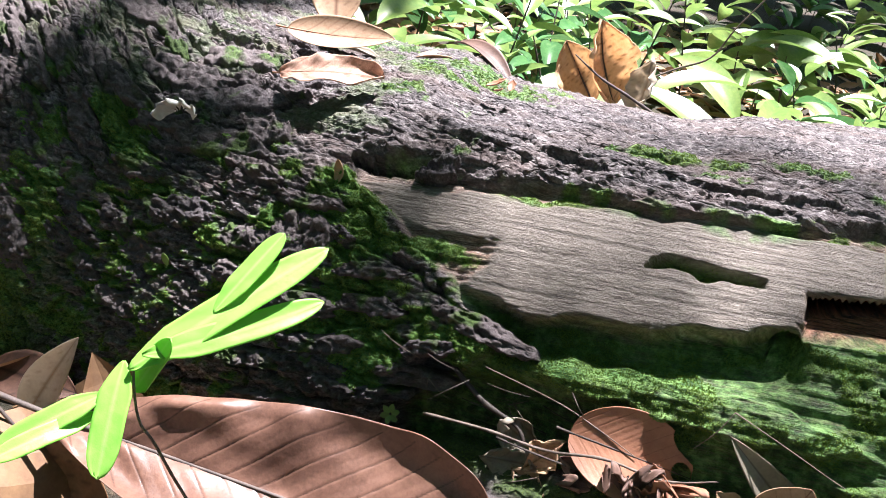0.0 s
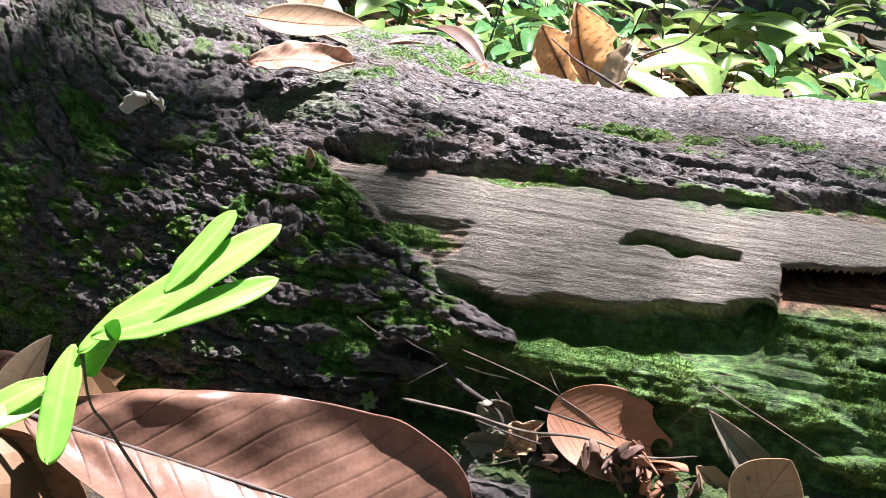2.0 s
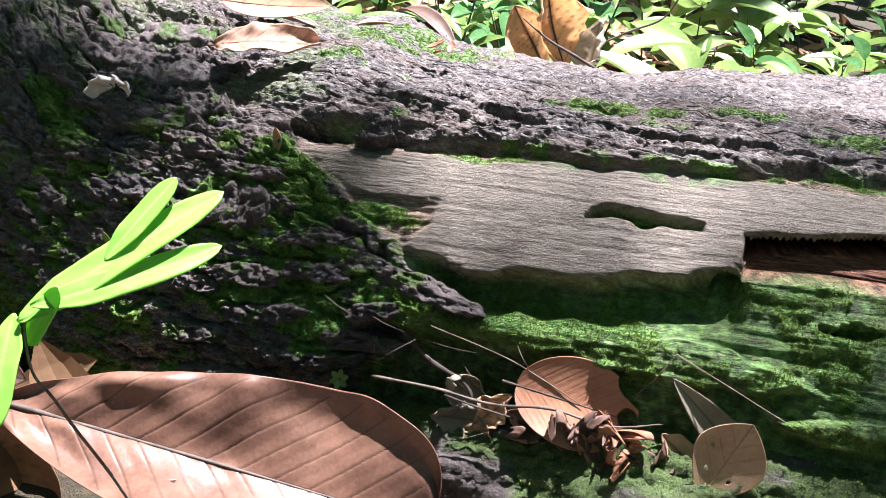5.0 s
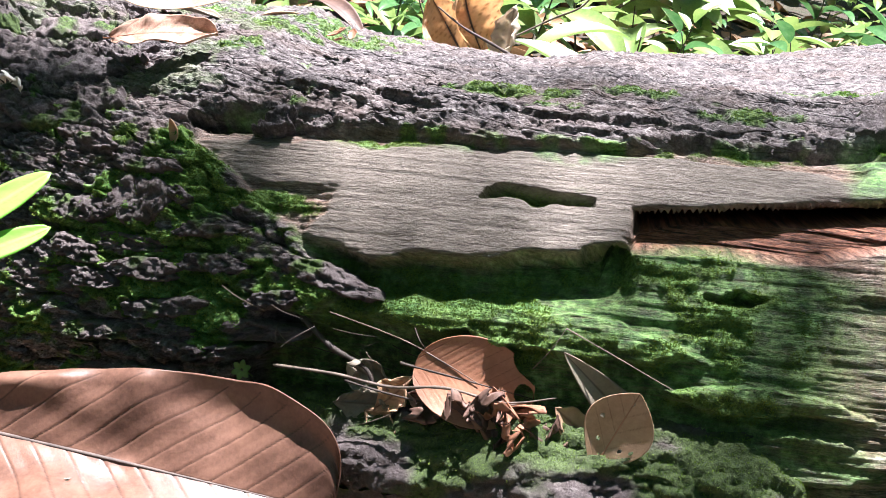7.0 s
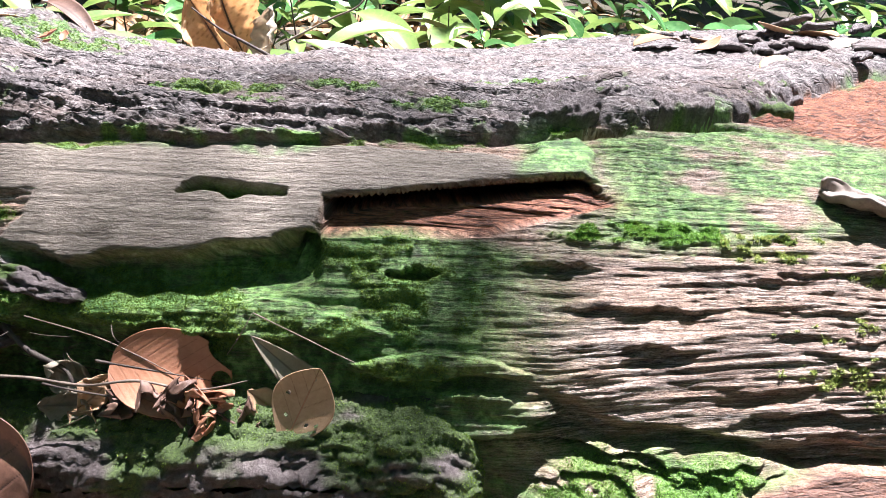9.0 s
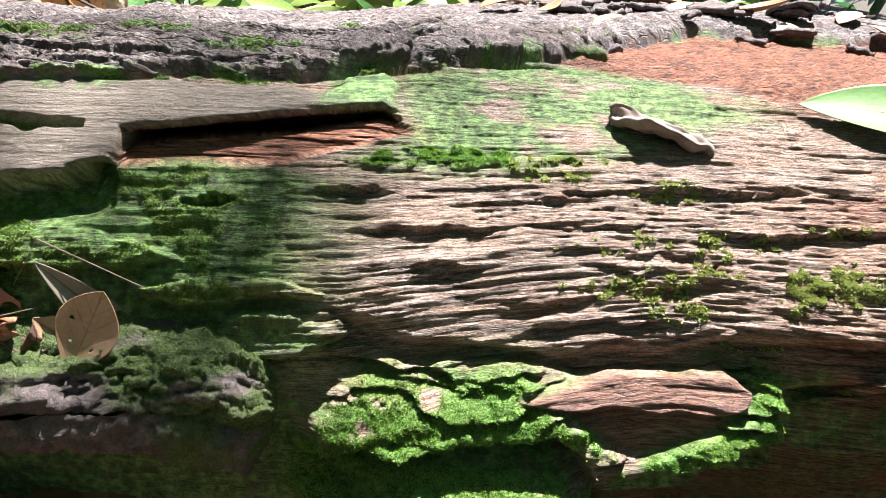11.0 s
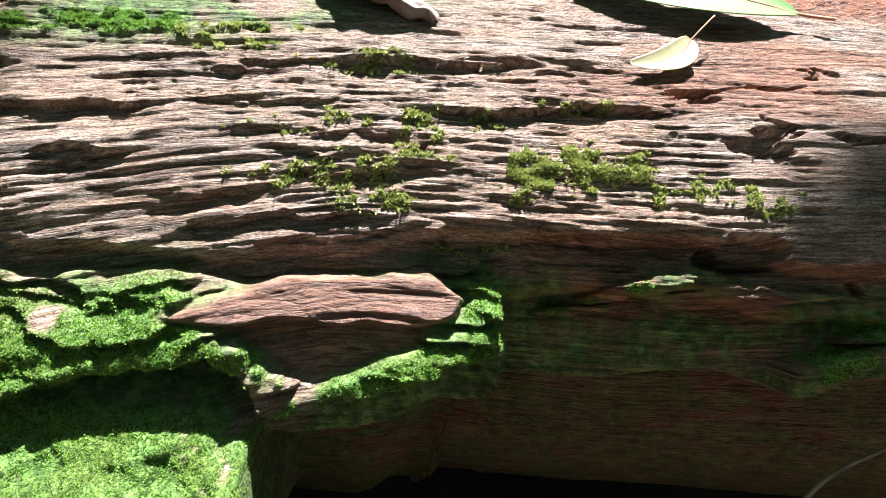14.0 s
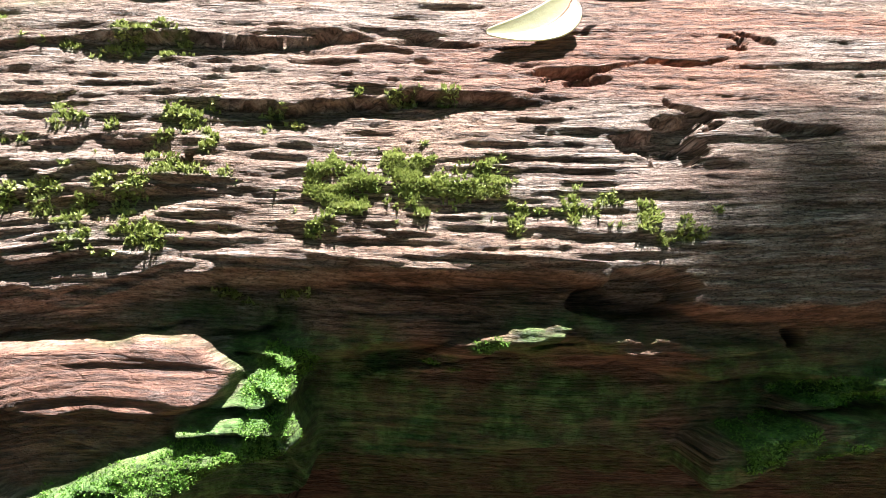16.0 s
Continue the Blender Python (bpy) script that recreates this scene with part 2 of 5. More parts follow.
    for cu, cv, ru, rv, turn, depth in ((0.333, 0.205, 0.022, 0.005, 4, 0.02), (0.595, 0.269, 0.009, 0.0045, 5, 0.018),
                                        (0.905, 0.222, 0.022, 0.006, 28, 0.010), (0.955, 0.2855, 0.006, 0.004, -10, 0.012), (0.943, 0.281, 0.004, 0.003, -20, 0.01),
                                        (0.70, 0.196, 0.006, 0.004, 0, 0.012), (0.885, 0.152, 0.022, 0.012, 8, 0.020), (0.962, 0.138, 0.010, 0.005, 0, 0.014),
                                        
                                        (-0.095, 0.268, 0.035, 0.008, 10, 0.026), (0.465, 0.372, 0.022, 0.014, 30, 0.030),
                                        (0.545, 0.40, 0.06, 0.007, 15, 0.014), (0.905, 0.2140, 0.016, 0.0045, 20, 0.009), (0.924, 0.233, 0.004, 0.010, 25, 0.005), (0.868, 0.256, 0.016, 0.004, 10, 0.007), (0.878, 0.249, 0.012, 0.003, 5, 0.007), (0.895, 0.2615, 0.05, 0.0013, 10, 0.005), (0.966, 0.2335, 0.018, 0.004, 5, 0.007)):
        h = h - depth * ramp(blob(eu, ev, cu, cv, ru, rv, turn), 0.0, 0.45)
    slot = inside(wu, wv, [(0.139, 0.2425), (0.150, 0.252), (0.19, 0.2545), (0.226, 0.258), (0.230, 0.2505), (0.20, 0.2435), (0.165, 0.2425)], 0.002)
    h = h - 0.022 * slot
    h = h + ledge_relief(wu, wv, LEDGES_LOW + LEDGES_HIGH + LEDGES_BARK, 0.0022 * fbm(u * 45, v * 60, 125, 4, 0.65))
    # lower tier: the face steps back under a ledge, with proud shelves and a broken plank
    ledge = np.interp(wu, (0.40, 0.48, 0.58, 0.64, 0.726, 0.82, 0.873, 0.92, 1.2), (0.14, 0.123, 0.120, 0.128, 0.148, 0.156, 0.160, 0.150, 0.16))
    h = h - 0.016 * ramp(ledge - wv, -0.002, 0.006) * ramp(wu, 0.70, 0.735)
    plank = inside(wu, wv, [(0.575, 0.087), (0.608, 0.101), (0.642, 0.113), (0.69, 0.123), (0.726, 0.122), (0.730, 0.112), (0.709, 0.094), (0.711, 0.082), (0.659, 0.064), (0.630, 0.072), (0.607, 0.083)], 0.003)
    brink = np.interp(wu, (0.40, 0.445, 0.52, 0.60, 0.622, 0.643, 0.718, 0.75, 0.756), (0.028, 0.037, 0.050, 0.065, 0.056, 0.041, 0.066, 0.077, 0.080)) + 0.004 * fbm(u * 38, v * 20, 113, 4, 0.6)
    tier = ramp(wu, 0.41, 0.46) * (1 - ramp(wu, 0.748, 0.758))
    over_brink = v - brink
    h = h + 0.026 * ramp(over_brink, -0.001, 0.004) * (1 - ramp(over_brink, 0.006, 0.055)) * tier * (1 - 0.85 * plank) - 0.012 * ramp(-over_brink, 0.0, 0.006) * tier
    h = h - 0.012 * ramp(ledge - wv, -0.002, 0.005) * tier * ramp(over_brink, 0.03, 0.05)
    rung = (v - 0.16 * (u - 0.5)) * 62 + 0.7 * fbm(u * 9, v * 20, 115, 5, 0.6)
    rung = rung - np.floor(rung)
    h = h + 0.011 * (1 - 0.9 * plank) * (np.minimum(rung / 0.10, 1) * (1 - rung) - 0.4) * tier * ramp(over_brink, 0.0, 0.02) * ramp(ledge - wv, 0, 0.02)
    su, sv = u + 0.012 * fbm(u * 26, v * 60, 97, 4), v + 0.004 * fbm(u * 40, v * 60, 99, 4)
    for cu, cv, ru, rv, turn, rise in ((0.545, 0.100, 0.075, 0.010, 4, 0.008), (0.745, 0.108, 0.016, 0.010, 12, 0.006),
                                       (0.83, 0.126, 0.045, 0.006, 14, 0.012), (0.815, 0.113, 0.03, 0.004, 14, 0.008), (0.90, 0.130, 0.05, 0.004, 8, 0.008), (0.965, 0.088, 0.055, 0.009, 20, 0.030), (0.995, 0.113, 0.04, 0.005, 14, 0.018),
                                       (0.86, 0.041, 0.05, 0.008, 12, 0.014), (0.20, 0.150, 0.13, 0.016, 4, 0.012), (0.36, 0.135, 0.07, 0.010, 6, 0.014),
                                       (0.40, 0.110, 0.05, 0.016, 8, 0.012)):
        top = blob(su, sv, cu, cv, ru, rv, turn)
        h = h + rise * ramp(top, 0.0, 0.35)
    h = h + (0.13 * np.clip((0.052 - sv) / 0.062, 0, 1) + 0.006 * fbm(u * 30, v * 60, 109, 3) * ramp(0.02 - sv, 0, 0.02)) * ramp(su, 0.42, 0.56) * (1 - ramp(wu, 0.628, 0.637))
    ridge = (v - 0.22 * (u - 0.5)) * 40 + 0.6 * fbm(u * 8, v * 18, 123, 5, 0.6)
    ridge = ridge - np.floor(ridge)
    h = h + 0.012 * (np.minimum(ridge / 0.14, 1) * (1 - ridge) - 0.35) * ramp(0.028 - sv, 0, 0.012) * ramp(su, 0.42, 0.56) * (1 - ramp(wu, 0.628, 0.637))
    h = h - 0.022 * ramp(ledge - 0.030 - wv, 0, 0.008) * ramp(wu, 0.752, 0.760)
    lip = np.interp(wu, (0.30, 0.45, 0.52, 0.634, 0.636, 0.75, 0.76, 0.83, 0.89, 0.924, 1.0, 1.2), (-0.06, -0.05, -0.04, -0.03, 0.016, 0.045, 0.062, 0.065, 0.078, 0.068, 0.079, 0.08))
    h = h - (0.035 + 0.060 * ramp(wu, 0.62, 0.65)) * ramp(lip - wv, -0.001, 0.010) * ramp(wu, 0.40, 0.50)
    hollow = inside(wu, wv, [(-0.005, 0.115), (0.13, 0.125), (0.15, 0.09), (0.10, 0.03), (-0.02, 0.02), (-0.03, 0.07)], 0.010)
    h = h - 0.040 * hollow
    # green things: thick moss in the root end's gaps and in patches, a thin film elsewhere
    spot = fbm(u * 22, v * 34, 81, 4, 0.55)
    fine = fbm(u * 90, v * 120, 85, 3)
    in_gap = 1 - ramp(gap, 0.05, 0.34)
    moss = root_end * np.clip(ramp(spot + 0.5 * in_gap + 0.25 * fine, 0.0, 0.42), 0, 1) * (1 - 0.75 * sheet)
    moss = np.maximum(moss, root_end * ramp(-u, 0.36, 0.46) * ramp(0.20 - v + 0.05 * spot, 0, 0.05))
    moss = np.maximum(moss, root_end * ramp(0.15 - v, 0, 0.06) * ramp(spot + 0.3 * fine, -0.45, 0.1) * ramp(gap, 0.5, 0.1))
    for cu, cv, ru, rv in ((0.13, 0.358, 0.065, 0.020), (0.246, 0.383, 0.05, 0.012), (0.18, 0.340, 0.035, 0.008), (0.095, 0.281, 0.035, 0.007), (0.325, 0.375, 0.06, 0.012), (-0.10, 0.42, 0.11, 0.018), (-0.107, 0.357, 0.05, 0.02), (0.42, 0.46, 0.08, 0.02),
                           (-0.04, 0.30, 0.03, 0.012), (-0.07, 0.46, 0.12, 0.05), (-0.2, 0.48, 0.1, 0.04), (0.40, 0.36, 0.06, 0.014), (0.28, 0.32, 0.05, 0.006)):
        patch = blob(u, v, cu, cv, ru, rv, 8)
        moss = np.maximum(moss, 0.75 * ramp(patch, 0, 0.2) * ramp(patch * 0.7 + 0.42 * spot + 0.55 * fine, 0.42, 0.9))
    for cu, cv, ru, rv in ((-0.045, 0.198, 0.065, 0.018), (0.327, 0.160, 0.035, 0.008), (0.215, 0.263, 0.02, 0.004), (0.15, 0.256, 0.012, 0.005), (0.742, 0.108, 0.024, 0.014),
                           (0.83, 0.126, 0.04, 0.008), (0.815, 0.113, 0.03, 0.006), (0.965, 0.092, 0.055, 0.013), (0.995, 0.116, 0.04, 0.008), (0.58, 0.268, 0.05, 0.009), (0.50, 0.26, 0.09, 0.012)):
        patch = blob(u, v, cu, cv, ru, rv, 6)
        moss = np.maximum(moss, ramp(patch, 0, 0.3) * ramp(patch + 0.55 * spot + 0.5 * fine, 0.35, 0.85))
    moss = np.maximum(moss, 0.8 * ramp(0.013 - np.abs(wv - edge + 0.003), 0, 0.008) * ramp(spot + 0.5 * fine, -0.25, 0.25) * ramp(u, -0.12, -0.06) * (1 - ramp(u, 0.5, 0.56)))
    # the shelves of the lower tier are mossy, most of all along their brink
    crumbs = fbm(u * 130, v * 190, 121, 3)
    moss = np.maximum(moss, tier * ramp(over_brink, -0.003, 0.001) * (1 - ramp(over_brink, 0.010, 0.034 + 0.05 * ramp(0.61 - wu, 0, 0.03))) * ramp(spot + 0.6 * crumbs + 0.7 * ramp(0.61 - wu, 0, 0.03), -0.55, 0.0))
    moss = np.maximum(moss, ramp(0.044 - sv, 0, 0.01) * ramp(su, 0.40, 0.44) * (1 - ramp(wu, 0.628, 0.637)) * ramp(spot + 0.5 * crumbs, -1.3, -0.7))
    # thin broken crusts of moss on the bare wood
    for cu, cv, ru, rv in ((0.77, 0.187, 0.045, 0.018), (0.803, 0.196, 0.045, 0.016), (0.75, 0.170, 0.03, 0.008), (0.875, 0.182, 0.055, 0.016), (0.60, 0.170, 0.022, 0.008), (0.683, 0.188, 0.05, 0.016),
                           (0.65, 0.172, 0.05, 0.010), (0.66, 0.252, 0.05, 0.010), (0.70, 0.212, 0.06, 0.012), (0.62, 0.205, 0.05, 0.012), (0.79, 0.235, 0.03, 0.006), (0.73, 0.142, 0.05, 0.006), (0.68, 0.160, 0.05, 0.008), (0.575, 0.255, 0.06, 0.010)):
        patch = blob(u, v, cu, cv, ru, rv, 6)
        moss = np.maximum(moss, 0.5 * ramp(patch, 0, 0.25) * ramp(0.6 * patch + 0.75 * crumbs + 0.35 * spot + 0.3 * (steps / 0.006), 0.5, 0.9))
    moss = moss * (1 - 0.92 * ramp(bare, 0.3, 0.9) * (1 - slot))
    moss = np.maximum(moss, 0.9 * slot * ramp(spot + 0.6 * fine, -0.5, 0.1))
    film = inside(wu, wv, ALGAE, 0.02) * ramp(spot, -1.0, -0.2)
    film = np.maximum(film, ramp(0.42 - wu, -0.06, 0.08) * ramp(low - wv, -0.004, 0.01) * (1 - root_end))
    film = np.maximum(film, ramp(ledge - wv, 0.0, 0.03) * ramp(spot, -0.8, 0.0) * (1 - root_end))
    film = np.maximum(film, inside(wu, wv, [(0.40, 0.30), (0.40, 0.36), (0.46, 0.37), (0.46, 0.305)], 0.012))
    film = np.maximum(film, ramp(np.abs(wv - edge) * -1 + 0.012, 0, 0.01) * ramp(spot, -0.1, 0.4) * 0.9)
    carpet = ramp(0.40 - wu, -0.05, 0.06) * ramp(low - wv, -0.004, 0.012) * (1 - root_end) * ramp(wv, 0.10, 0.125)
    moss = np.maximum(moss, 0.8 * carpet * ramp(spot + 0.4 * fine, -0.5, 0.25))
    film, moss = film * (1 - plank), moss * (1 - plank)
    block = 0.022 - 0.013 * np.clip((wv - 0.088) / 0.034, 0, 1) - 0.010 * ramp(np.interp(wu, (0.6, 0.64, 0.72), (0.082, 0.092, 0.100)) - wv, -0.001, 0.003)
    h = h * (1 - 0.92 * plank) + plank * (block + 0.0010 * fbm(u * 16, arch * 300, 127, 4, 0.65) + 0.0016 * fbm(u * 60, v * 90, 129, 3) * ramp(0.092 - wv, 0, 0.006))
    # below the lip: less green and more rot colour, standing for the hollow's shade
    inner_shade = ramp(lip - wv, 0.004, 0.012) * ramp(wu, 0.60, 0.66)
    film, moss = film * (1 - 0.5 * inner_shade * ramp(spot, -0.6, 0.4)) * (1 - 0.4 * ramp(wu, 0.74, 0.78) * ramp(fine, -0.5, 0.3)), moss * (1 - inner_shade)
    film = film * (1 - cave)
    moss = moss * (1 - cave)
    h = h + moss * (1 - 0.75 * ramp(wu, 0.55, 0.6) * ramp(wv, 0.135, 0.145)) * (0.002 + 0.0026 * vnoise(u * 110, v * 140, 91) + 0.0016 * vnoise(u * 300, v * 300, 93))
    red_from = np.interp(wu, (0.5, 0.56, 0.60, 0.72, 0.82, 1.2), (0.50, 0.46, 0.43, 0.405, 0.37, 0.36))
    red = ramp(wv - red_from + 0.012 * spot, -0.01, 0.012) * (1 - bark) * ramp(wu, 0.48, 0.56)
    h = h + red * 0.0030 * fbm(u * 45, v * 130, 103, 4, 0.65)
    red = np.maximum(red, np.maximum(cave * 0.9, 0.6 * inner_shade))
    red = np.maximum(red, 0.75 * plank)
    # lower right wall: reddish wood, its rot colour also deepening the shade under the ledge
    red = np.maximum(red, 0.55 * ramp(wu, 0.74, 0.78) * ramp(ledge - wv, -0.004, 0.004))
    red = np.maximum(red, 0.75 * ramp(wu, 0.70, 0.84) * ramp(wv, 0.16, 0.27) * ramp(fbm(u * 10, v * 40, 95, 3), -0.3, 0.6))
    red = np.maximum(red, 0.8 * blob(u, v, 0.475, 0.285, 0.05, 0.012))
    return h, np.clip(moss, 0, 1), np.clip(np.maximum(bark, 0.4 * plank), 0, 1), np.clip(red, 0, 1), np.clip(film, 0, 1), bare


# ---- materials ----
def shader(name):
    m = bpy.data.materials.new(name)
    m.use_nodes = True
    return m, m.node_tree.nodes, m.node_tree.links, m.node_tree.nodes["Principled BSDF"]


def mix(nodes, links, factor, a, b, blend="MIX"):
    n = nodes.new("ShaderNodeMix")
    n.data_type, n.blend_type = "RGBA", blend
    for socket, value in ((n.inputs[0], factor), (n.inputs[6], a), (n.inputs[7], b)):
        if hasattr(value, "is_linked"):
            links.new(value, socket)
        else:
            socket.default_value = value if not isinstance(value, tuple) else (*value, 1)[:4]
    return n.outputs[2]


def noise_tex(nodes, links, where, scale, detail=4.0, rough=0.6, stretch=None):
    if stretch:
        mp = nodes.new("ShaderNodeMapping")
        mp.inputs["Scale"].default_value = stretch
        links.new(where, mp.inputs[0])
        where = mp.outputs[0]
    n = nodes.new("ShaderNodeTexNoise")
    n.inputs["Scale"].default_value, n.inputs["Detail"].default_value, n.inputs["Roughness"].default_value = scale, detail, rough
    links.new(where, n.inputs["Vector"])
    return n.outputs[0]


def steps_of(nodes, links, value, *stops):
    r = nodes.new("ShaderNodeValToRGB")
    while len(r.color_ramp.elements) < len(stops):
        r.color_ramp.elements.new(0.5)
    for e, (at, colour) in zip(r.color_ramp.elements, stops):
        e.position, e.color = at, (*colour, 1)
    links.new(value, r.inputs[0])
    return r.outputs[0]


def grey(x):
    return (x, x, x)


def math_node(nodes, links, op, a, b):
    n = nodes.new("ShaderNodeMath")
    n.operation = op
    for socket, value in zip(n.inputs, (a, b)):
        if hasattr(value, "is_linked"):
            links.new(value, socket)
        else:
            socket.default_value = value
    return n.outputs[0]


def bumped(nodes, links, bsdf, height, strength, distance, after=None):
    b = nodes.new("ShaderNodeBump")
    b.inputs["Strength"].default_value, b.inputs["Distance"].default_value = strength, distance
    links.new(height, b.inputs["Height"])
    if after:
        links.new(after, b.inputs["Normal"])
    links.new(b.outputs[0], bsdf.inputs["Normal"])
    return b.outputs[0]


def crack_lines(nodes, links, where, scale, stretch, width, sway=0.22):
    """1 along thin cracks between cells of a stretched, crooked pattern."""
    warp = nodes.new("ShaderNodeTexNoise")
    warp.inputs["Scale"].default_value, warp.inputs["Detail"].default_value = scale * 1.2, 4
    links.new(where, warp.inputs["Vector"])
    shift = nodes.new("ShaderNodeVectorMath")
    shift.operation = "MULTIPLY_ADD"
    links.new(warp.outputs["Color"], shift.inputs[0])
    shift.inputs[1].default_value = (0.9 / scale, sway / scale, sway / scale)
    links.new(where, shift.inputs[2])
    mp = nodes.new("ShaderNodeMapping")
    mp.inputs["Scale"].default_value = stretch
    links.new(shift.outputs[0], mp.inputs[0])
    vor = nodes.new("ShaderNodeTexVoronoi")
    vor.feature = "DISTANCE_TO_EDGE"
    vor.inputs["Scale"].default_value = scale
    links.new(mp.outputs[0], vor.inputs["Vector"])
    return steps_of(nodes, links, vor.outputs["Distance"], (0.0, grey(1)), (width, grey(0)))


def wood_bark_moss():
    """The log's skin: weathered wood, bark, red rot, green film and moss, in the shares that the mesh carries."""
    m, nodes, links, bsdf = shader("log_skin")
    zones = nodes.new("ShaderNodeAttribute")
    zones.attribute_name = "zones"
    sep = nodes.new("ShaderNodeSeparateColor")
    links.new(zones.outputs["Color"], sep.inputs[0])
    moss, bark, red = sep.outputs[0], sep.outputs[1], sep.outputs[2]
    film = zones.outputs["Alpha"]
    bare = nodes.new("ShaderNodeAttribute")
    bare.attribute_name = "bare"
    solid = nodes.new("ShaderNodeTexCoord").outputs["Object"]
    along = nodes.new("ShaderNodeUVMap")
    along.uv_map = "along"
    along = along.outputs[0]
    fine = noise_tex(nodes, links, along, 42, 6, 0.7, (1.0, 12.0, 1.0))
    thread = noise_tex(nodes, links, along, 130, 4, 0.75, (1.0, 8.0, 1.0))
    broad = noise_tex(nodes, links, solid, 9, 5, 0.6, (1.0, 3.0, 3.0))
    grit = noise_tex(nodes, links, solid, 420, 4, 0.75)
    clump = noise_tex(nodes, links, solid, 120, 5, 0.7)
    tone = noise_tex(nodes, links, solid, 26, 5, 0.6)
    grainy = math_node(nodes, links, "ADD", math_node(nodes, links, "MULTIPLY", fine, 0.6), math_node(nodes, links, "MULTIPLY", thread, 0.4))
    wood = steps_of(nodes, links, grainy, (0.38, (0.035, 0.020, 0.014)), (0.45, (0.24, 0.160, 0.120)), (0.53, (0.51, 0.395, 0.32)), (0.60, (0.74, 0.64, 0.56)))
    checks = math_node(nodes, links, "MAXIMUM", crack_lines(nodes, links, along, 11, (1.0, 18.0, 1.0), 0.05, 0.025), math_node(nodes, links, "MULTIPLY", crack_lines(nodes, links, along, 26, (1.0, 16.0, 1.0), 0.07, 0.025), 0.8))
    checks = math_node(nodes, links, "MULTIPLY", checks, steps_of(nodes, links, tone, (0.42, grey(0.1)), (0.56, grey(1))))
    hue = noise_tex(nodes, links, along, 7, 4, 0.6, (1.0, 5.0, 1.0))
    wood = mix(nodes, links, steps_of(nodes, links, hue, (0.42, grey(0.4)), (0.56, grey(0))), wood, (0.82, 0.80, 0.86), "MULTIPLY")
    wood = mix(nodes, links, steps_of(nodes, links, hue, (0.50, grey(0)), (0.64, grey(0.45))), wood, (1.0, 0.74, 0.55), "MULTIPLY")
    fleck = steps_of(nodes, links, noise_tex(nodes, links, along, 130, 5, 0.75, (1.0, 4.5, 1.0)), (0.40, grey(1)), (0.47, grey(0)))
    checks = math_node(nodes, links, "MAXIMUM", checks, math_node(nodes, links, "MULTIPLY", fleck, 0.6))
    wood = mix(nodes, links, checks, wood, (0.020, 0.010, 0.007))
    wood = mix(nodes, links, steps_of(nodes, links, broad, (0.40, grey(0)), (0.62, grey(0.45))), wood, (0.33, 0.19, 0.13))
    speck = noise_tex(nodes, links, along, 520, 3, 0.7, (1.0, 2.6, 1.0))
    wood = mix(nodes, links, 1.0, wood, steps_of(nodes, links, speck, (0.36, grey(0.30)), (0.48, grey(0.95)), (0.62, grey(1.12))), "MULTIPLY")
    silver = steps_of(nodes, links, grainy, (0.36, (0.047, 0.035, 0.027)), (0.45, (0.135, 0.108, 0.085)), (0.53, (0.205, 0.170, 0.138)), (0.62, (0.31, 0.27, 0.225)))
    wood = mix(nodes, links, bare.outputs["Fac"], wood, silver)
    rot = steps_of(nodes, links, grainy, (0.41, (0.034, 0.010, 0.006)), (0.5, (0.27, 0.090, 0.046)), (0.60, (0.50, 0.20, 0.10)))
    rot = mix(nodes, links, math_node(nodes, links, "MULTIPLY", checks, 0.85), rot, (0.016, 0.007, 0.005))
    flake = noise_tex(nodes, links, along, 70, 5, 0.7, (1.0, 2.6, 1.0))
    crust = steps_of(nodes, links, math_node(nodes, links, "ADD", math_node(nodes, links, "MULTIPLY", flake, 0.65), math_node(nodes, links, "MULTIPLY", grit, 0.35)),
                     (0.36, (0.018, 0.014, 0.014)), (0.46, (0.070, 0.057, 0.057)), (0.54, (0.155, 0.131, 0.129)), (0.64, (0.38, 0.34, 0.325)))
    crust = mix(nodes, links, steps_of(nodes, links, broad, (0.45, grey(0)), (0.66, grey(0.5))), crust, (0.12, 0.078, 0.062))
    green = steps_of(nodes, links, clump, (0.38, (0.026, 0.078, 0.016)), (0.49, (0.080, 0.195, 0.040)), (0.60, (0.23, 0.42, 0.12)))
    mossy = steps_of(nodes, links, grit, (0.36, (0.022, 0.045, 0.007)), (0.5, (0.085, 0.14, 0.022)), (0.64, (0.20, 0.33, 0.07)))
    mossy = mix(nodes, links, steps_of(nodes, links, tone, (0.40, grey(0)), (0.62, grey(0.8))), mossy, green)
    split = math_node(nodes, links, "MAXIMUM", crack_lines(nodes, links, solid, 14, (1.0, 5.0, 5.0), 0.045), math_node(nodes, links, "MULTIPLY", crack_lines(nodes, links, solid, 60, (1.0, 2.4, 2.4), 0.05), 0.45))
    split = math_node(nodes, links, "MULTIPLY", split, steps_of(nodes, links, tone, (0.40, grey(0.15)), (0.56, grey(1))))
    crust = mix(nodes, links, math_node(nodes, links, "MULTIPLY", split, 0.6), crust, (0.012, 0.009, 0.009))
    colour = mix(nodes, links, red, wood, rot)
    colour = mix(nodes, links, bark, colour, crust)
    film_share = math_node(nodes, links, "MULTIPLY", film, steps_of(nodes, links, fine, (0.34, grey(0.45)), (0.55, grey(0.95))))
    colour = mix(nodes, links, film_share, colour, green)
    colour = mix(nodes, links, moss, colour, mossy)
    links.new(colour, bsdf.inputs["Base Color"])
    dry = mix(nodes, links, moss, mix(nodes, links, bark, grey(0.52), grey(0.72)), grey(0.9))
    links.new(dry, bsdf.inputs["Roughness"])
    bsdf.inputs["Specular IOR Level"].default_value = 0.35
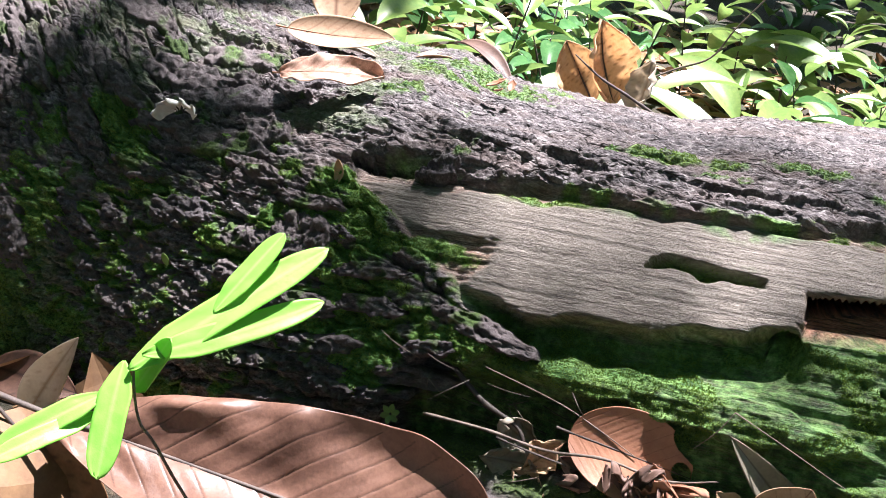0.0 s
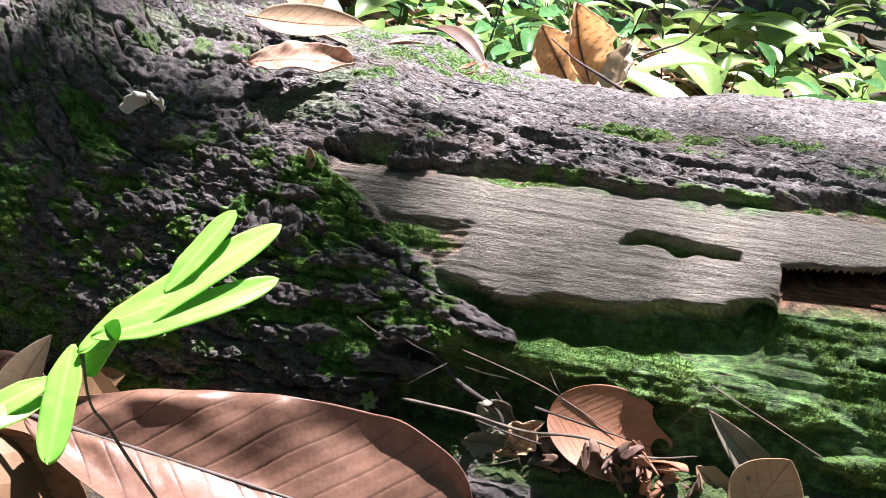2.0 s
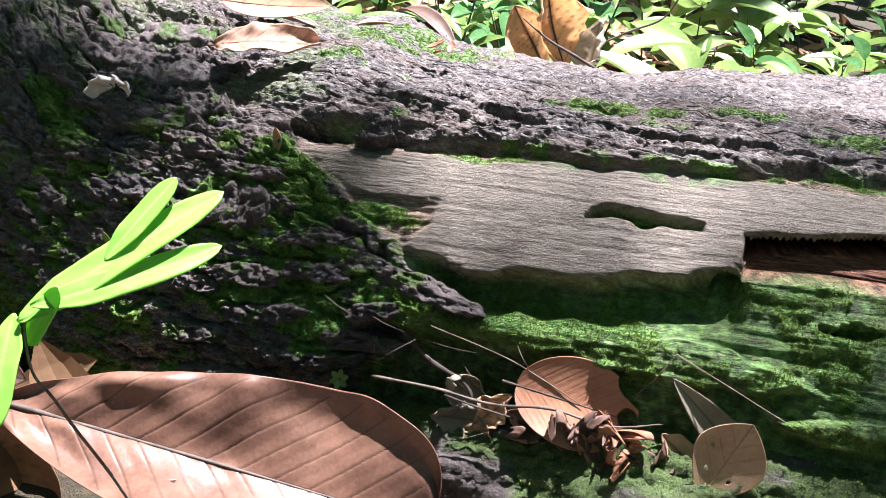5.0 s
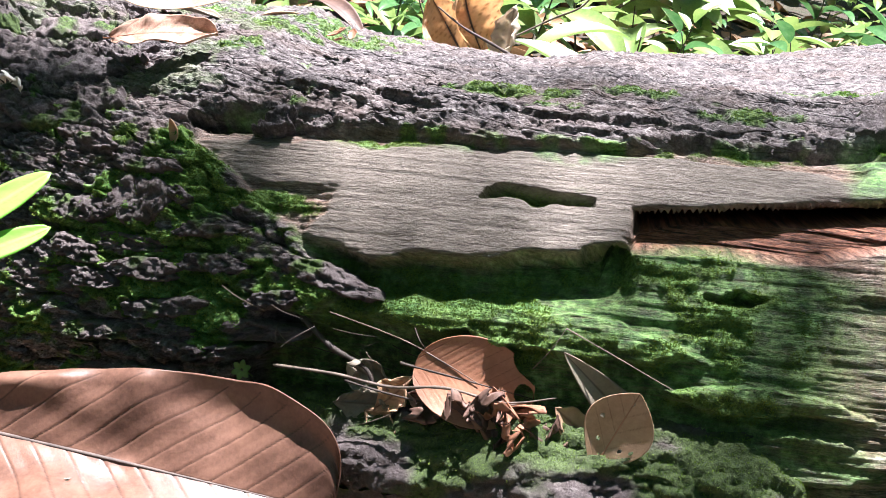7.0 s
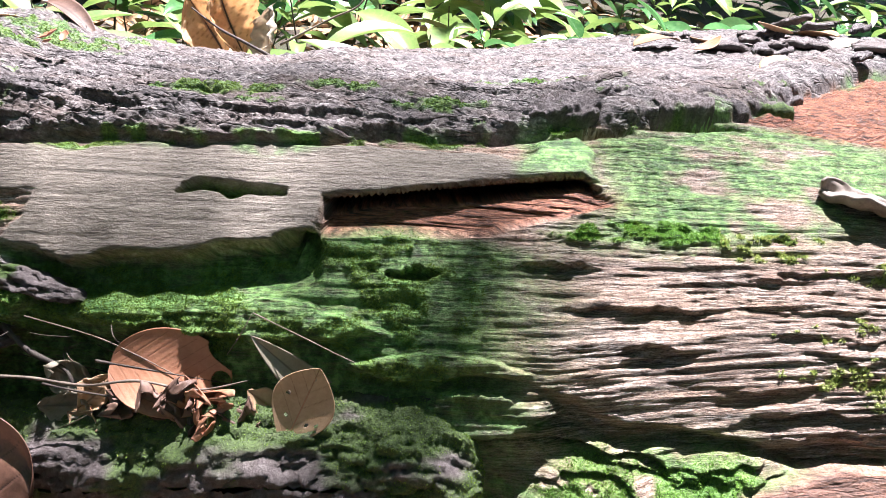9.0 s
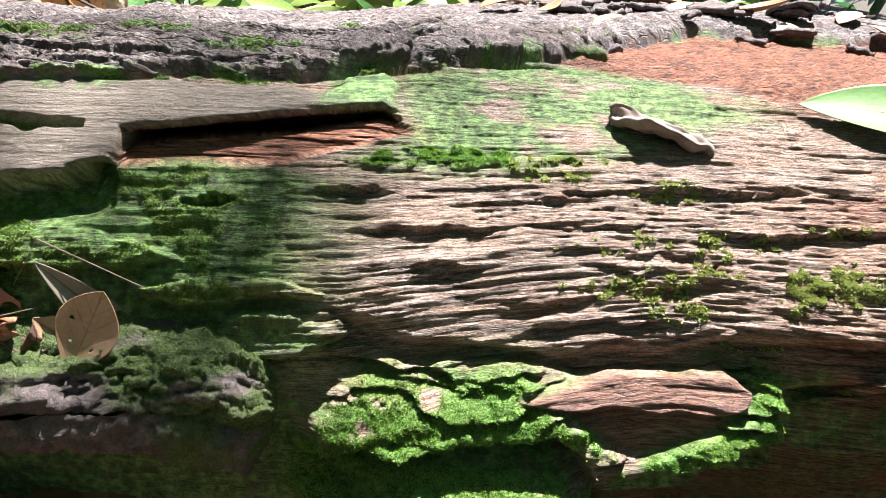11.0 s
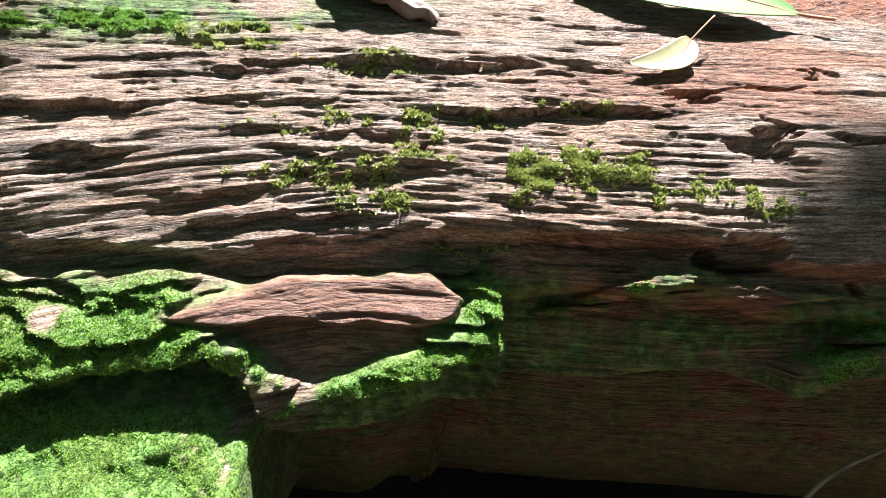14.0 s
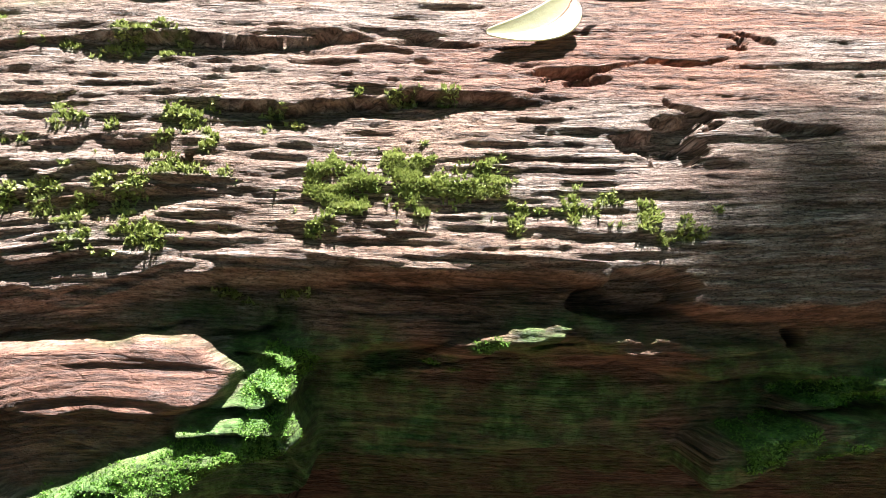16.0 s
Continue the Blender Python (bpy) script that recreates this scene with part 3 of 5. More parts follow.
    shallow = math_node(nodes, links, "SUBTRACT", 1.0, math_node(nodes, links, "MULTIPLY", bare.outputs["Fac"], 0.5))
    woody = math_node(nodes, links, "SUBTRACT", grainy, math_node(nodes, links, "MULTIPLY", checks, 0.22))
    woody = math_node(nodes, links, "MULTIPLY", math_node(nodes, links, "MULTIPLY", woody, shallow), math_node(nodes, links, "SUBTRACT", 1.0, math_node(nodes, links, "MULTIPLY", bark, 0.85)))
    first = bumped(nodes, links, bsdf, woody, 1.0, 0.006)
    second = bumped(nodes, links, bsdf, math_node(nodes, links, "ADD", grit, flake), 0.7, 0.0025, first)
    bumped(nodes, links, bsdf, math_node(nodes, links, "MULTIPLY", math_node(nodes, links, "SUBTRACT", 1.0, split), bark), 0.8, 0.003, second)
    return m


def bark_stuff():
    m, nodes, links, bsdf = shader("bark")
    where = nodes.new("ShaderNodeTexCoord").outputs["Object"]
    who = nodes.new("ShaderNodeObjectInfo").outputs["Random"]
    clump = noise_tex(nodes, links, where, 110, 6, 0.7)
    grit = noise_tex(nodes, links, where, 480, 4, 0.75)
    tone = math_node(nodes, links, "ADD", math_node(nodes, links, "MULTIPLY", clump, 0.65), math_node(nodes, links, "MULTIPLY", grit, 0.35))
    crust = steps_of(nodes, links, tone, (0.38, (0.012, 0.009, 0.010)), (0.47, (0.060, 0.047, 0.049)), (0.54, (0.105, 0.086, 0.088)), (0.63, (0.22, 0.19, 0.187)))
    crust = mix(nodes, links, math_node(nodes, links, "MULTIPLY", who, 0.5), crust, (0.14, 0.105, 0.095))
    up = nodes.new("ShaderNodeAttribute")
    up.attribute_name = "moss"
    colour = mix(nodes, links, up.outputs["Fac"], crust, steps_of(nodes, links, grit, (0.3, (0.012, 0.03, 0.006)), (0.7, (0.10, 0.16, 0.025))))
    links.new(colour, bsdf.inputs["Base Color"])
    bsdf.inputs["Roughness"].default_value = 0.75
    bumped(nodes, links, bsdf, tone, 1.0, 0.006)
    return m


def leaf_stuff(name, light, dark, vein, rough=0.5, through_light=0.0, scale=30, mottle=0.5, gloss=0.4):
    """Leaf skin with veins (carried by the mesh), two scales of mottling and a little light through it."""
    m, nodes, links, bsdf = shader(name)
    where = nodes.new("ShaderNodeTexCoord").outputs["Object"]
    large = noise_tex(nodes, links, where, scale, 5, 0.65)
    small = noise_tex(nodes, links, where, scale * 12, 4, 0.7)
    both = math_node(nodes, links, "ADD", math_node(nodes, links, "MULTIPLY", large, 0.7), math_node(nodes, links, "MULTIPLY", small, 0.3))
    c = steps_of(nodes, links, both, (0.5 - 0.3 * mottle, dark), (0.5 + 0.3 * mottle, light))
    info = nodes.new("ShaderNodeObjectInfo").outputs["Random"]
    hsv = nodes.new("ShaderNodeHueSaturation")
    links.new(c, hsv.inputs["Color"])
    links.new(math_node(nodes, links, "ADD", math_node(nodes, links, "MULTIPLY", info, 0.4), 0.8), hsv.inputs["Value"])
    lines = nodes.new("ShaderNodeAttribute")
    lines.attribute_name = "vein"
    c = mix(nodes, links, lines.outputs["Fac"], hsv.outputs[0], vein)
    links.new(c, bsdf.inputs["Base Color"])
    bsdf.inputs["Roughness"].default_value = rough
    bsdf.inputs["Specular IOR Level"].default_value = gloss
    bumped(nodes, links, bsdf, small, 0.25, 0.001)
    if through_light:
        tr = nodes.new("ShaderNodeBsdfTranslucent")
        links.new(c, tr.inputs["Color"])
        ms = nodes.new("ShaderNodeMixShader")
        ms.inputs[0].default_value = through_light
        links.new(bsdf.outputs[0], ms.inputs[1])
        links.new(tr.outputs[0], ms.inputs[2])
        links.new(ms.outputs[0], nodes["Material Output"].inputs["Surface"])
    return m


def soil_stuff():
    m, nodes, links, bsdf = shader("forest_soil")
    where = nodes.new("ShaderNodeTexCoord").outputs["Object"]
    a, b = noise_tex(nodes, links, where, 6, 6, 0.65), noise_tex(nodes, links, where, 90, 6, 0.75)
    c = steps_of(nodes, links, b, (0.3, (0.012, 0.009, 0.006)), (0.55, (0.055, 0.036, 0.022)), (0.75, (0.14, 0.09, 0.05)))
    c = mix(nodes, links, steps_of(nodes, links, a, (0.45, grey(0)), (0.6, grey(0.5))), c, (0.03, 0.045, 0.012))
    links.new(c, bsdf.inputs["Base Color"])
    bsdf.inputs["Roughness"].default_value = 0.9
    bumped(nodes, links, bsdf, b, 0.8, 0.02)
    return m


LOG_SKIN, BARK, SOIL = wood_bark_moss(), bark_stuff(), soil_stuff()
BROWN = leaf_stuff("brown_dry_leaf", (0.19, 0.098, 0.066), (0.060, 0.027, 0.018), (0.020, 0.010, 0.007), 0.42, 0.05, 24, 0.6, 0.5)
RUSSET = leaf_stuff("russet_dry_leaf", (0.46, 0.22, 0.13), (0.30, 0.125, 0.07), (0.19, 0.085, 0.05), 0.5, 0.1, 20)
TAN = leaf_stuff("tan_dry_leaf", (0.54, 0.36, 0.23), (0.34, 0.20, 0.115), (0.20, 0.10, 0.055), 0.6, 0.1, 26)
WARM_BROWN = leaf_stuff("warm_brown_dry_leaf", (0.30, 0.155, 0.075), (0.15, 0.07, 0.032), (0.07, 0.035, 0.02), 0.5, 0.1, 18)
DARK_DRY = leaf_stuff("dark_dry_leaf", (0.20, 0.115, 0.085), (0.075, 0.042, 0.034), (0.06, 0.03, 0.02), 0.6, 0.05, 30)
PINKISH = leaf_stuff("pinkish_mottled_leaf", (0.62, 0.40, 0.30), (0.32, 0.17, 0.115), (0.2, 0.1, 0.06), 0.6, 0.1, 60, 0.35)
GREYISH = leaf_stuff("grey_dry_leaf", (0.34, 0.29, 0.22), (0.20, 0.165, 0.125), (0.14, 0.11, 0.08), 0.6, 0.1, 26)
LITTER = leaf_stuff("litter_leaves", (0.46, 0.27, 0.13), (0.11, 0.055, 0.03), (0.1, 0.05, 0.03), 0.6, 0.1, 7, 0.8)
GREEN = leaf_stuff("green_leaf", (0.30, 0.40, 0.11), (0.10, 0.20, 0.05), (0.20, 0.30, 0.08), 0.38, 0.35, 12, 0.5, 0.6)
FALLEN_GREEN = leaf_stuff("fallen_green_leaf", (0.16, 0.30, 0.085), (0.07, 0.17, 0.045), (0.16, 0.27, 0.08), 0.55, 0.2, 18, 0.6, 0.35)
CURL = leaf_stuff("curled_dry_leaf", (0.86, 0.66, 0.45), (0.66, 0.44, 0.25), (0.30, 0.16, 0.08), 0.5, 0.6, 22)
DEEP_GREEN = leaf_stuff("deep_green_leaf", (0.11, 0.24, 0.08), (0.04, 0.12, 0.04), (0.12, 0.22, 0.08), 0.25, 0.25, 18)
CREAM = leaf_stuff("cream_dry_leaf", (0.70, 0.63, 0.52), (0.52, 0.44, 0.35), (0.38, 0.30, 0.22), 0.6, 0.5, 26)
FERN = leaf_stuff("fresh_fern", (0.32, 0.66, 0.11), (0.28, 0.60, 0.085), (0.40, 0.70, 0.16), 0.45, 0.45, 20)
PALE_YELLOW = leaf_stuff("pale_yellow_leaf", (0.78, 0.76, 0.50), (0.66, 0.62, 0.36), (0.74, 0.72, 0.50), 0.5, 0.25, 40)
WHITE = leaf_stuff("white_petal", (0.88, 0.85, 0.80), (0.72, 0.68, 0.62), (0.6, 0.55, 0.5), 0.6, 0.2, 60)
CHIP = leaf_stuff("weathered_chip", (0.34, 0.28, 0.24), (0.07, 0.048, 0.04), (0.2, 0.15, 0.12), 0.7, 0.0, 40, 0.6)
TWIG = leaf_stuff("twig_bark", (0.26, 0.20, 0.16), (0.09, 0.065, 0.052), (0.1, 0.07, 0.05), 0.75, 0.0, 60)
DARK_TWIG = leaf_stuff("dark_twig_bark", (0.10, 0.075, 0.062), (0.03, 0.022, 0.02), (0.05, 0.03, 0.03), 0.7, 0.0, 60)
LEAFY = leaf_stuff("leafy_moss", (0.56, 0.60, 0.22), (0.26, 0.33, 0.08), (0.4, 0.5, 0.2), 0.7, 0.25, 45, 0.7)
MOSS_TUFT = leaf_stuff("moss_shoots", (0.22, 0.31, 0.045), (0.06, 0.12, 0.016), (0.2, 0.3, 0.05), 0.8, 0.2, 25, 0.7)
BRIGHT_MOSS = leaf_stuff("bright_moss_shoots", (0.26, 0.44, 0.08), (0.10, 0.24, 0.035), (0.2, 0.3, 0.05), 0.7, 0.25, 45, 0.7)


# ---- builders ----
def sheet_mesh(name, points, material, keep=None, attrs=(), uv=None):
    """A mesh of quads over a grid of points (rows, columns, 3)."""
    rows_, cols = points.shape[:2]
    idx = np.arange(rows_ * cols).reshape(rows_, cols)
    quads = np.stack([idx[:-1, :-1], idx[:-1, 1:], idx[1:, 1:], idx[1:, :-1]], -1).reshape(-1, 4)
    if keep is not None:
        quads = quads[keep[:-1, :-1].reshape(-1)]
    me = bpy.data.meshes.new(name)
    me.vertices.add(rows_ * cols)
    me.vertices.foreach_set("co", points.reshape(-1).astype(np.float32))
    me.loops.add(quads.size)
    me.loops.foreach_set("vertex_index", quads.reshape(-1).astype(np.int32))
    me.polygons.add(len(quads))
    me.polygons.foreach_set("loop_start", np.arange(0, quads.size, 4, dtype=np.int32))
    me.polygons.foreach_set("use_smooth", np.ones(len(quads), bool))
    if uv is not None:
        layer = me.uv_layers.new(name="along")
        layer.data.foreach_set("uv", uv.reshape(-1, 2)[quads.reshape(-1)].reshape(-1).astype(np.float32))
    for label, kind_, values in attrs:
        a = me.attributes.new(label, kind_, "POINT")
        a.data.foreach_set("color" if kind_ == "FLOAT_COLOR" else "value", values.reshape(-1).astype(np.float32))
    me.materials.append(material)
    me.update()
    return me


def child(ob, parent):
    ob.parent = parent
    return ob


def thing(name, label, category, group="", kind="", at=None):
    ob = tagged(new(name), label, category, group, kind)
    ob.empty_display_size = 0.02
    if at is not None:
        ob.matrix_world = at
    return ob


def part(name, me, parent, label=""):
    return tagged(child(new(name, me), parent), label)


def leaf_points(length, width, nu=28, nv=13, bend=0.0, cup=0.0, wave=0.0, fold=0.0, fat=0.5, sharp=1.0, twist=0.0, side=0.0, seed=1, veins=9, relief=0.0, ragged=0.0, fine_line=0.16, strap=0.0):
    """A leaf along +y from its stalk at the origin, face up (+z). bend curls it along its length, cup across, in radians."""
    s = np.linspace(0, 1, nu)[:, None] * np.ones((1, nv))
    t = np.linspace(-1, 1, nv)[None, :] * np.ones((nu, 1))
    p = math.log(0.5) / math.log(fat)
    half = 0.5 * width * np.sin(math.pi * np.clip(s, 0, 1) ** p) ** (0.75 * sharp)
    if strap:
        half = 0.5 * width * np.clip(s / strap + 0.02, 0, 1) ** 0.6 * np.clip(1 - (np.clip(s - 0.55, 0, 1) / 0.45) ** 3.0, 0, 1) ** 0.6
    half = half * (1 + ragged * vnoise(s * 9 + seed, np.sign(t) * 3.3, seed + 3))
    ang = bend * (s - 0.35)
    ds = length / (nu - 1)
    yy, zz = np.cumsum(np.cos(ang), 0) * ds, np.cumsum(np.sin(ang), 0) * ds
    c = cup * t
    radius = half / max(abs(cup), 1e-6)
    x = np.where(abs(cup) > 1e-3, radius * np.sin(c), half * t) * math.cos(fold)
    up = np.where(abs(cup) > 1e-3, radius * (1 - np.cos(c)), 0) + half * np.abs(t) * math.sin(fold)
    up = up + wave * width * (vnoise(s * 4 + seed, t * 1.5 + seed, seed) + 0.4 * vnoise(s * 11 + seed, t * 2.5 + seed, seed + 1)) * np.abs(t) ** 0.7
    tw = twist * s
    x, up = x * np.cos(tw) - up * np.sin(tw), x * np.sin(tw) + up * np.cos(tw)
    x = x + side * length * (s - 0.2) ** 2
    phase = (s * veins - 0.55 * np.abs(t) * half / (0.5 * width) * veins * width / length) % 1.0
    line = np.clip(1 - np.abs(phase - 0.5) * 2 / fine_line, 0, 1) * (np.abs(t) < 0.93)
    rib = np.clip(1 - np.abs(half * t) / (0.014 * width + 1e-9), 0, 1) * (nv > 9)
    vein = np.maximum(line * 0.8, rib) if veins else rib
    bulge = relief * width * (0.4 * np.sin(math.pi * phase) - line) * (1 - np.abs(t) ** 4)
    pts = np.stack([x, yy - np.sin(ang) * (up + bulge), zz + np.cos(ang) * (up + bulge)], -1)
    return pts, vein, s, t


def leaf_mesh(name, material, holes=(), **form):
    pts, vein, s, t = leaf_points(**form)
    keep = np.ones(s.shape, bool)
    for cs, ct, r in holes:
        keep &= np.hypot((s - cs) * form["length"], (t - ct) * form["width"] * 0.5) > r
    return sheet_mesh(name, pts, material, keep, [("vein", "FLOAT", vein)])


def thicken(ob, metres=0.0006):
    mod = ob.modifiers.new("thickness", "SOLIDIFY")
    mod.thickness, mod.offset = metres, 0
    return ob


def rod(name, points, radii, material, sides=7, knots=0.0, seed=1):
    """A tapered tube along points, as a mesh."""
    pts = [Vector(p) for p in points]
    fine, rr = [], []
    for i in range(len(pts) - 1):
        p0, p1, p2, p3 = pts[max(i - 1, 0)], pts[i], pts[i + 1], pts[min(i + 2, len(pts) - 1)]
        for k in range(6):
            w = k / 6
            fine.append(0.5 * ((2 * p1) + (p2 - p0) * w + (2 * p0 - 5 * p1 + 4 * p2 - p3) * w * w + (3 * p1 - p0 - 3 * p2 + p3) * w ** 3))
            rr.append(radii[i] + (radii[i + 1] - radii[i]) * w)
    fine.append(pts[-1])
    rr.append(radii[-1])
    rnd = random.Random(seed)
    bm = bmesh.new()
    rings = []
    for i, (p, r) in enumerate(zip(fine, rr)):
        d = (fine[min(i + 1, len(fine) - 1)] - fine[max(i - 1, 0)]).normalized()
        a = d.orthogonal().normalized() if i == 0 else (a - d * a.dot(d)).normalized()
        b = d.cross(a)
        r *= 1 + knots * rnd.uniform(-1, 1)
        rings.append([bm.verts.new(p + (a * math.cos(q * math.tau / sides) + b * math.sin(q * math.tau / sides)) * r) for q in range(sides)])
    for one, two in zip(rings, rings[1:]):
        for q in range(sides):
            bm.faces.new((one[q], one[(q + 1) % sides], two[(q + 1) % sides], two[q])).smooth = True
    bm.faces.new(rings[0][::-1])
    bm.faces.new(rings[-1])
    me = bpy.data.meshes.new(name)
    bm.to_mesh(me)
    bm.free()
    me.materials.append(material)
    return me


def on_log(u, v, h=0.0, turn=0.0, tilt=0.0):
    """A pose on the log's skin: z away from the log, y along it (turn 0 points towards +u)."""
    p = Vector(log_place(np.array(u), np.array(v), np.array(h)))
    pu = Vector(log_place(np.array(u + 0.002), np.array(v), np.array(h))) - p
    pv = Vector(log_place(np.array(u), np.array(v + 0.002), np.array(h))) - p
    pu, n = pu.normalized(), pu.cross(pv).normalized()
    side = n.cross(pu)
    m = Matrix((( -side), pu, n)).transposed().to_4x4()
    m.translation = p
    return m @ pose(0, 0, 0, 0, 0, turn) @ pose(0, 0, 0, tilt, 0, 0)


def rest_on_log(u, v, lift=0.003, turn=0.0, tilt=0.0):
    return on_log(u, v, skin_height(u, v) + lift, turn, tilt)


def skin_height(u, v):
    return float(log_skin(np.array([[u]]), np.array([[v]]))[0][0, 0])


def lay(at, along, face):
    """A pose at a place, y along a direction, z towards a face direction."""
    y = Vector(along).normalized()
    z = Vector(face)
    z = (z - y * z.dot(y)).normalized()
    m = Matrix((y.cross(z), y, z)).transposed().to_4x4()
    m.translation = at
    return m


# ---- ground ----
def ground_height(x, y):
    base = 0.07 + 0.03 * fbm(x * 0.9, y * 0.9, 201, 3) + 0.012 * fbm(x * 7, y * 7, 205, 3)
    bank = 0.10 * np.exp(-((y - 0.50) / 0.16) ** 2) * ramp(0.5 - x, 0, 0.25) * ramp(x, -1.6, -0.9)
    behind = 0.06 * ramp(y, 1.1, 2.2) + 0.25 * ramp(y, 3.0, 7.0) + 0.6 * ramp(y, 7, 30)
    return base + bank + behind


def spread(near, far, n_near, n_far):
    a = np.linspace(near[0], near[1], n_near)
    k = np.geomspace(0.02, 1, n_far)
    return np.concatenate([near[0] - (far * k)[::-1], a, near[1] + far * k])


gx, gy = np.meshgrid(spread((-2.4, 3.0), 90, 180, 26), spread((-0.8, 5.0), 90, 190, 26))
gp = np.stack([gx, gy, ground_height(gx, gy)], -1)
ground = tagged(new("ground", sheet_mesh("ground", gp, SOIL)), "dark forest soil under dry leaf litter", "ground", kind="structure")

# ---- the fallen log ----
log = thing("fallen_log", "fallen rotting tree trunk with bark, moss and weathered wood", "log")
us = np.concatenate([np.linspace(-2.2, -0.70, 60, endpoint=False), np.linspace(-0.70, 1.08, 1180, endpoint=False), np.linspace(1.08, 2.6, 60)])
vs = np.concatenate([np.linspace(-0.30, -0.08, 30, endpoint=False), np.linspace(-0.08, 0.02, 70, endpoint=False), np.linspace(0.02, 0.42, 400, endpoint=False), np.linspace(0.42, 0.48, 40, endpoint=False), np.linspace(0.48, 0.90, 110, endpoint=False), np.linspace(0.90, 1.50, 40)])
LU, LV = np.meshgrid(us, vs)
LH, LMOSS, LBARK, LRED, LFILM, LBARE = log_skin(LU, LV)
LP = log_place(LU, LV + 1.5 * np.clip(-0.004 - LH, 0, 0.2) * inside(LU, LV, [(0.24, 0.20), (0.24, 0.27), (0.45, 0.33), (0.50, 0.29), (0.39, 0.23)], 0.004), LH)
zones = np.stack([LMOSS, LBARK, LRED, LFILM], -1)
trunk = part("trunk", sheet_mesh("trunk", LP, LOG_SKIN, attrs=[("zones", "FLOAT_COLOR", zones), ("bare", "FLOAT", LBARE)], uv=np.stack([LU, along_grain(LU, LV)], -1)), log, "weathered wood with bark and green moss")


def shoots(name, where, count, size, material, parent, seed, label):
    """Moss shoots: small upright blades scattered where the moss is thick."""
    rng = np.random.RandomState(seed)
    flat = where.reshape(-1)
    pick = rng.choice(len(flat), count, p=flat / flat.sum())
    iv, iu = np.unravel_index(pick, where.shape)
    iv, iu = np.minimum(iv, where.shape[0] - 2), np.minimum(iu, where.shape[1] - 2)
    base = LP[iv, iu] + (LP[iv, iu + 1] - LP[iv, iu]) * rng.rand(count, 1) + (LP[iv + 1, iu] - LP[iv, iu]) * rng.rand(count, 1)
    n = np.cross(LP[iv, iu + 1] - LP[iv, iu], LP[iv + 1, iu] - LP[iv, iu])
    n /= np.linalg.norm(n, axis=1, keepdims=True)
    n = n * 0.8 + np.array([0, -0.05, 0.45])
    verts, faces = [], []
    for k in range(3):
        lean = rng.normal(0, 0.55, (count, 3))
        tip_way = n + lean
        tip_way /= np.linalg.norm(tip_way, axis=1, keepdims=True)
        side = np.cross(tip_way, rng.normal(0, 1, (count, 3)))
        side /= np.linalg.norm(side, axis=1, keepdims=True)
        ln = size * rng.uniform(0.6, 1.4, (count, 1))
        a = base + side * ln * 0.26
        b = base - side * ln * 0.26
        c = base + tip_way * ln * 0.6 + side * ln * 0.2
        d = base + tip_way * ln
        verts.append(np.stack([a, b, d, c], 1).reshape(-1, 3))
    vv = np.concatenate(verts)
    me = bpy.data.meshes.new(name)
    me.from_pydata(vv.tolist(), [], (np.arange(len(vv)).reshape(-1, 4)).tolist())
    me.materials.append(material)
    return tagged(part(name, me, parent, label), kind="stuff")


weight = ramp(LMOSS, 0.35, 0.9) * (LU > -0.78) * (LU < 1.1) * (LV > -0.06) * (LV < 0.7)
shoots("moss", weight * (LU < 0.5), 95000, 0.0013, MOSS_TUFT, log, 5, "short dense green moss")
low_tier = (LV < 0.135) | ((LU < 0.62) & (LV > 0.24))
shoots("bright_moss", weight * (LU > 0.40) * low_tier, 42000, 0.0011, BRIGHT_MOSS, log, 6, "fresh bright green moss on the shelves")
crust_where = ramp(LMOSS, 0.12, 0.45) * (LU > 0.55) * (LU < 1.1) * (LV >= 0.135) * (LV < 0.3)
dense = 1 + 5 * ramp(blob(LU, LV, 0.79, 0.192, 0.05, 0.018, 8), 0.1, 0.5)
shoots("leafy_moss", (crust_where ** 2 + 0.04 * (dense > 2) * ramp(fbm(LU * 90, LV * 90, 7, 2), -0.4, 0.2)) * dense, 7500, 0.0021, LEAFY, log, 8, "thin leafy yellow-green moss crust")


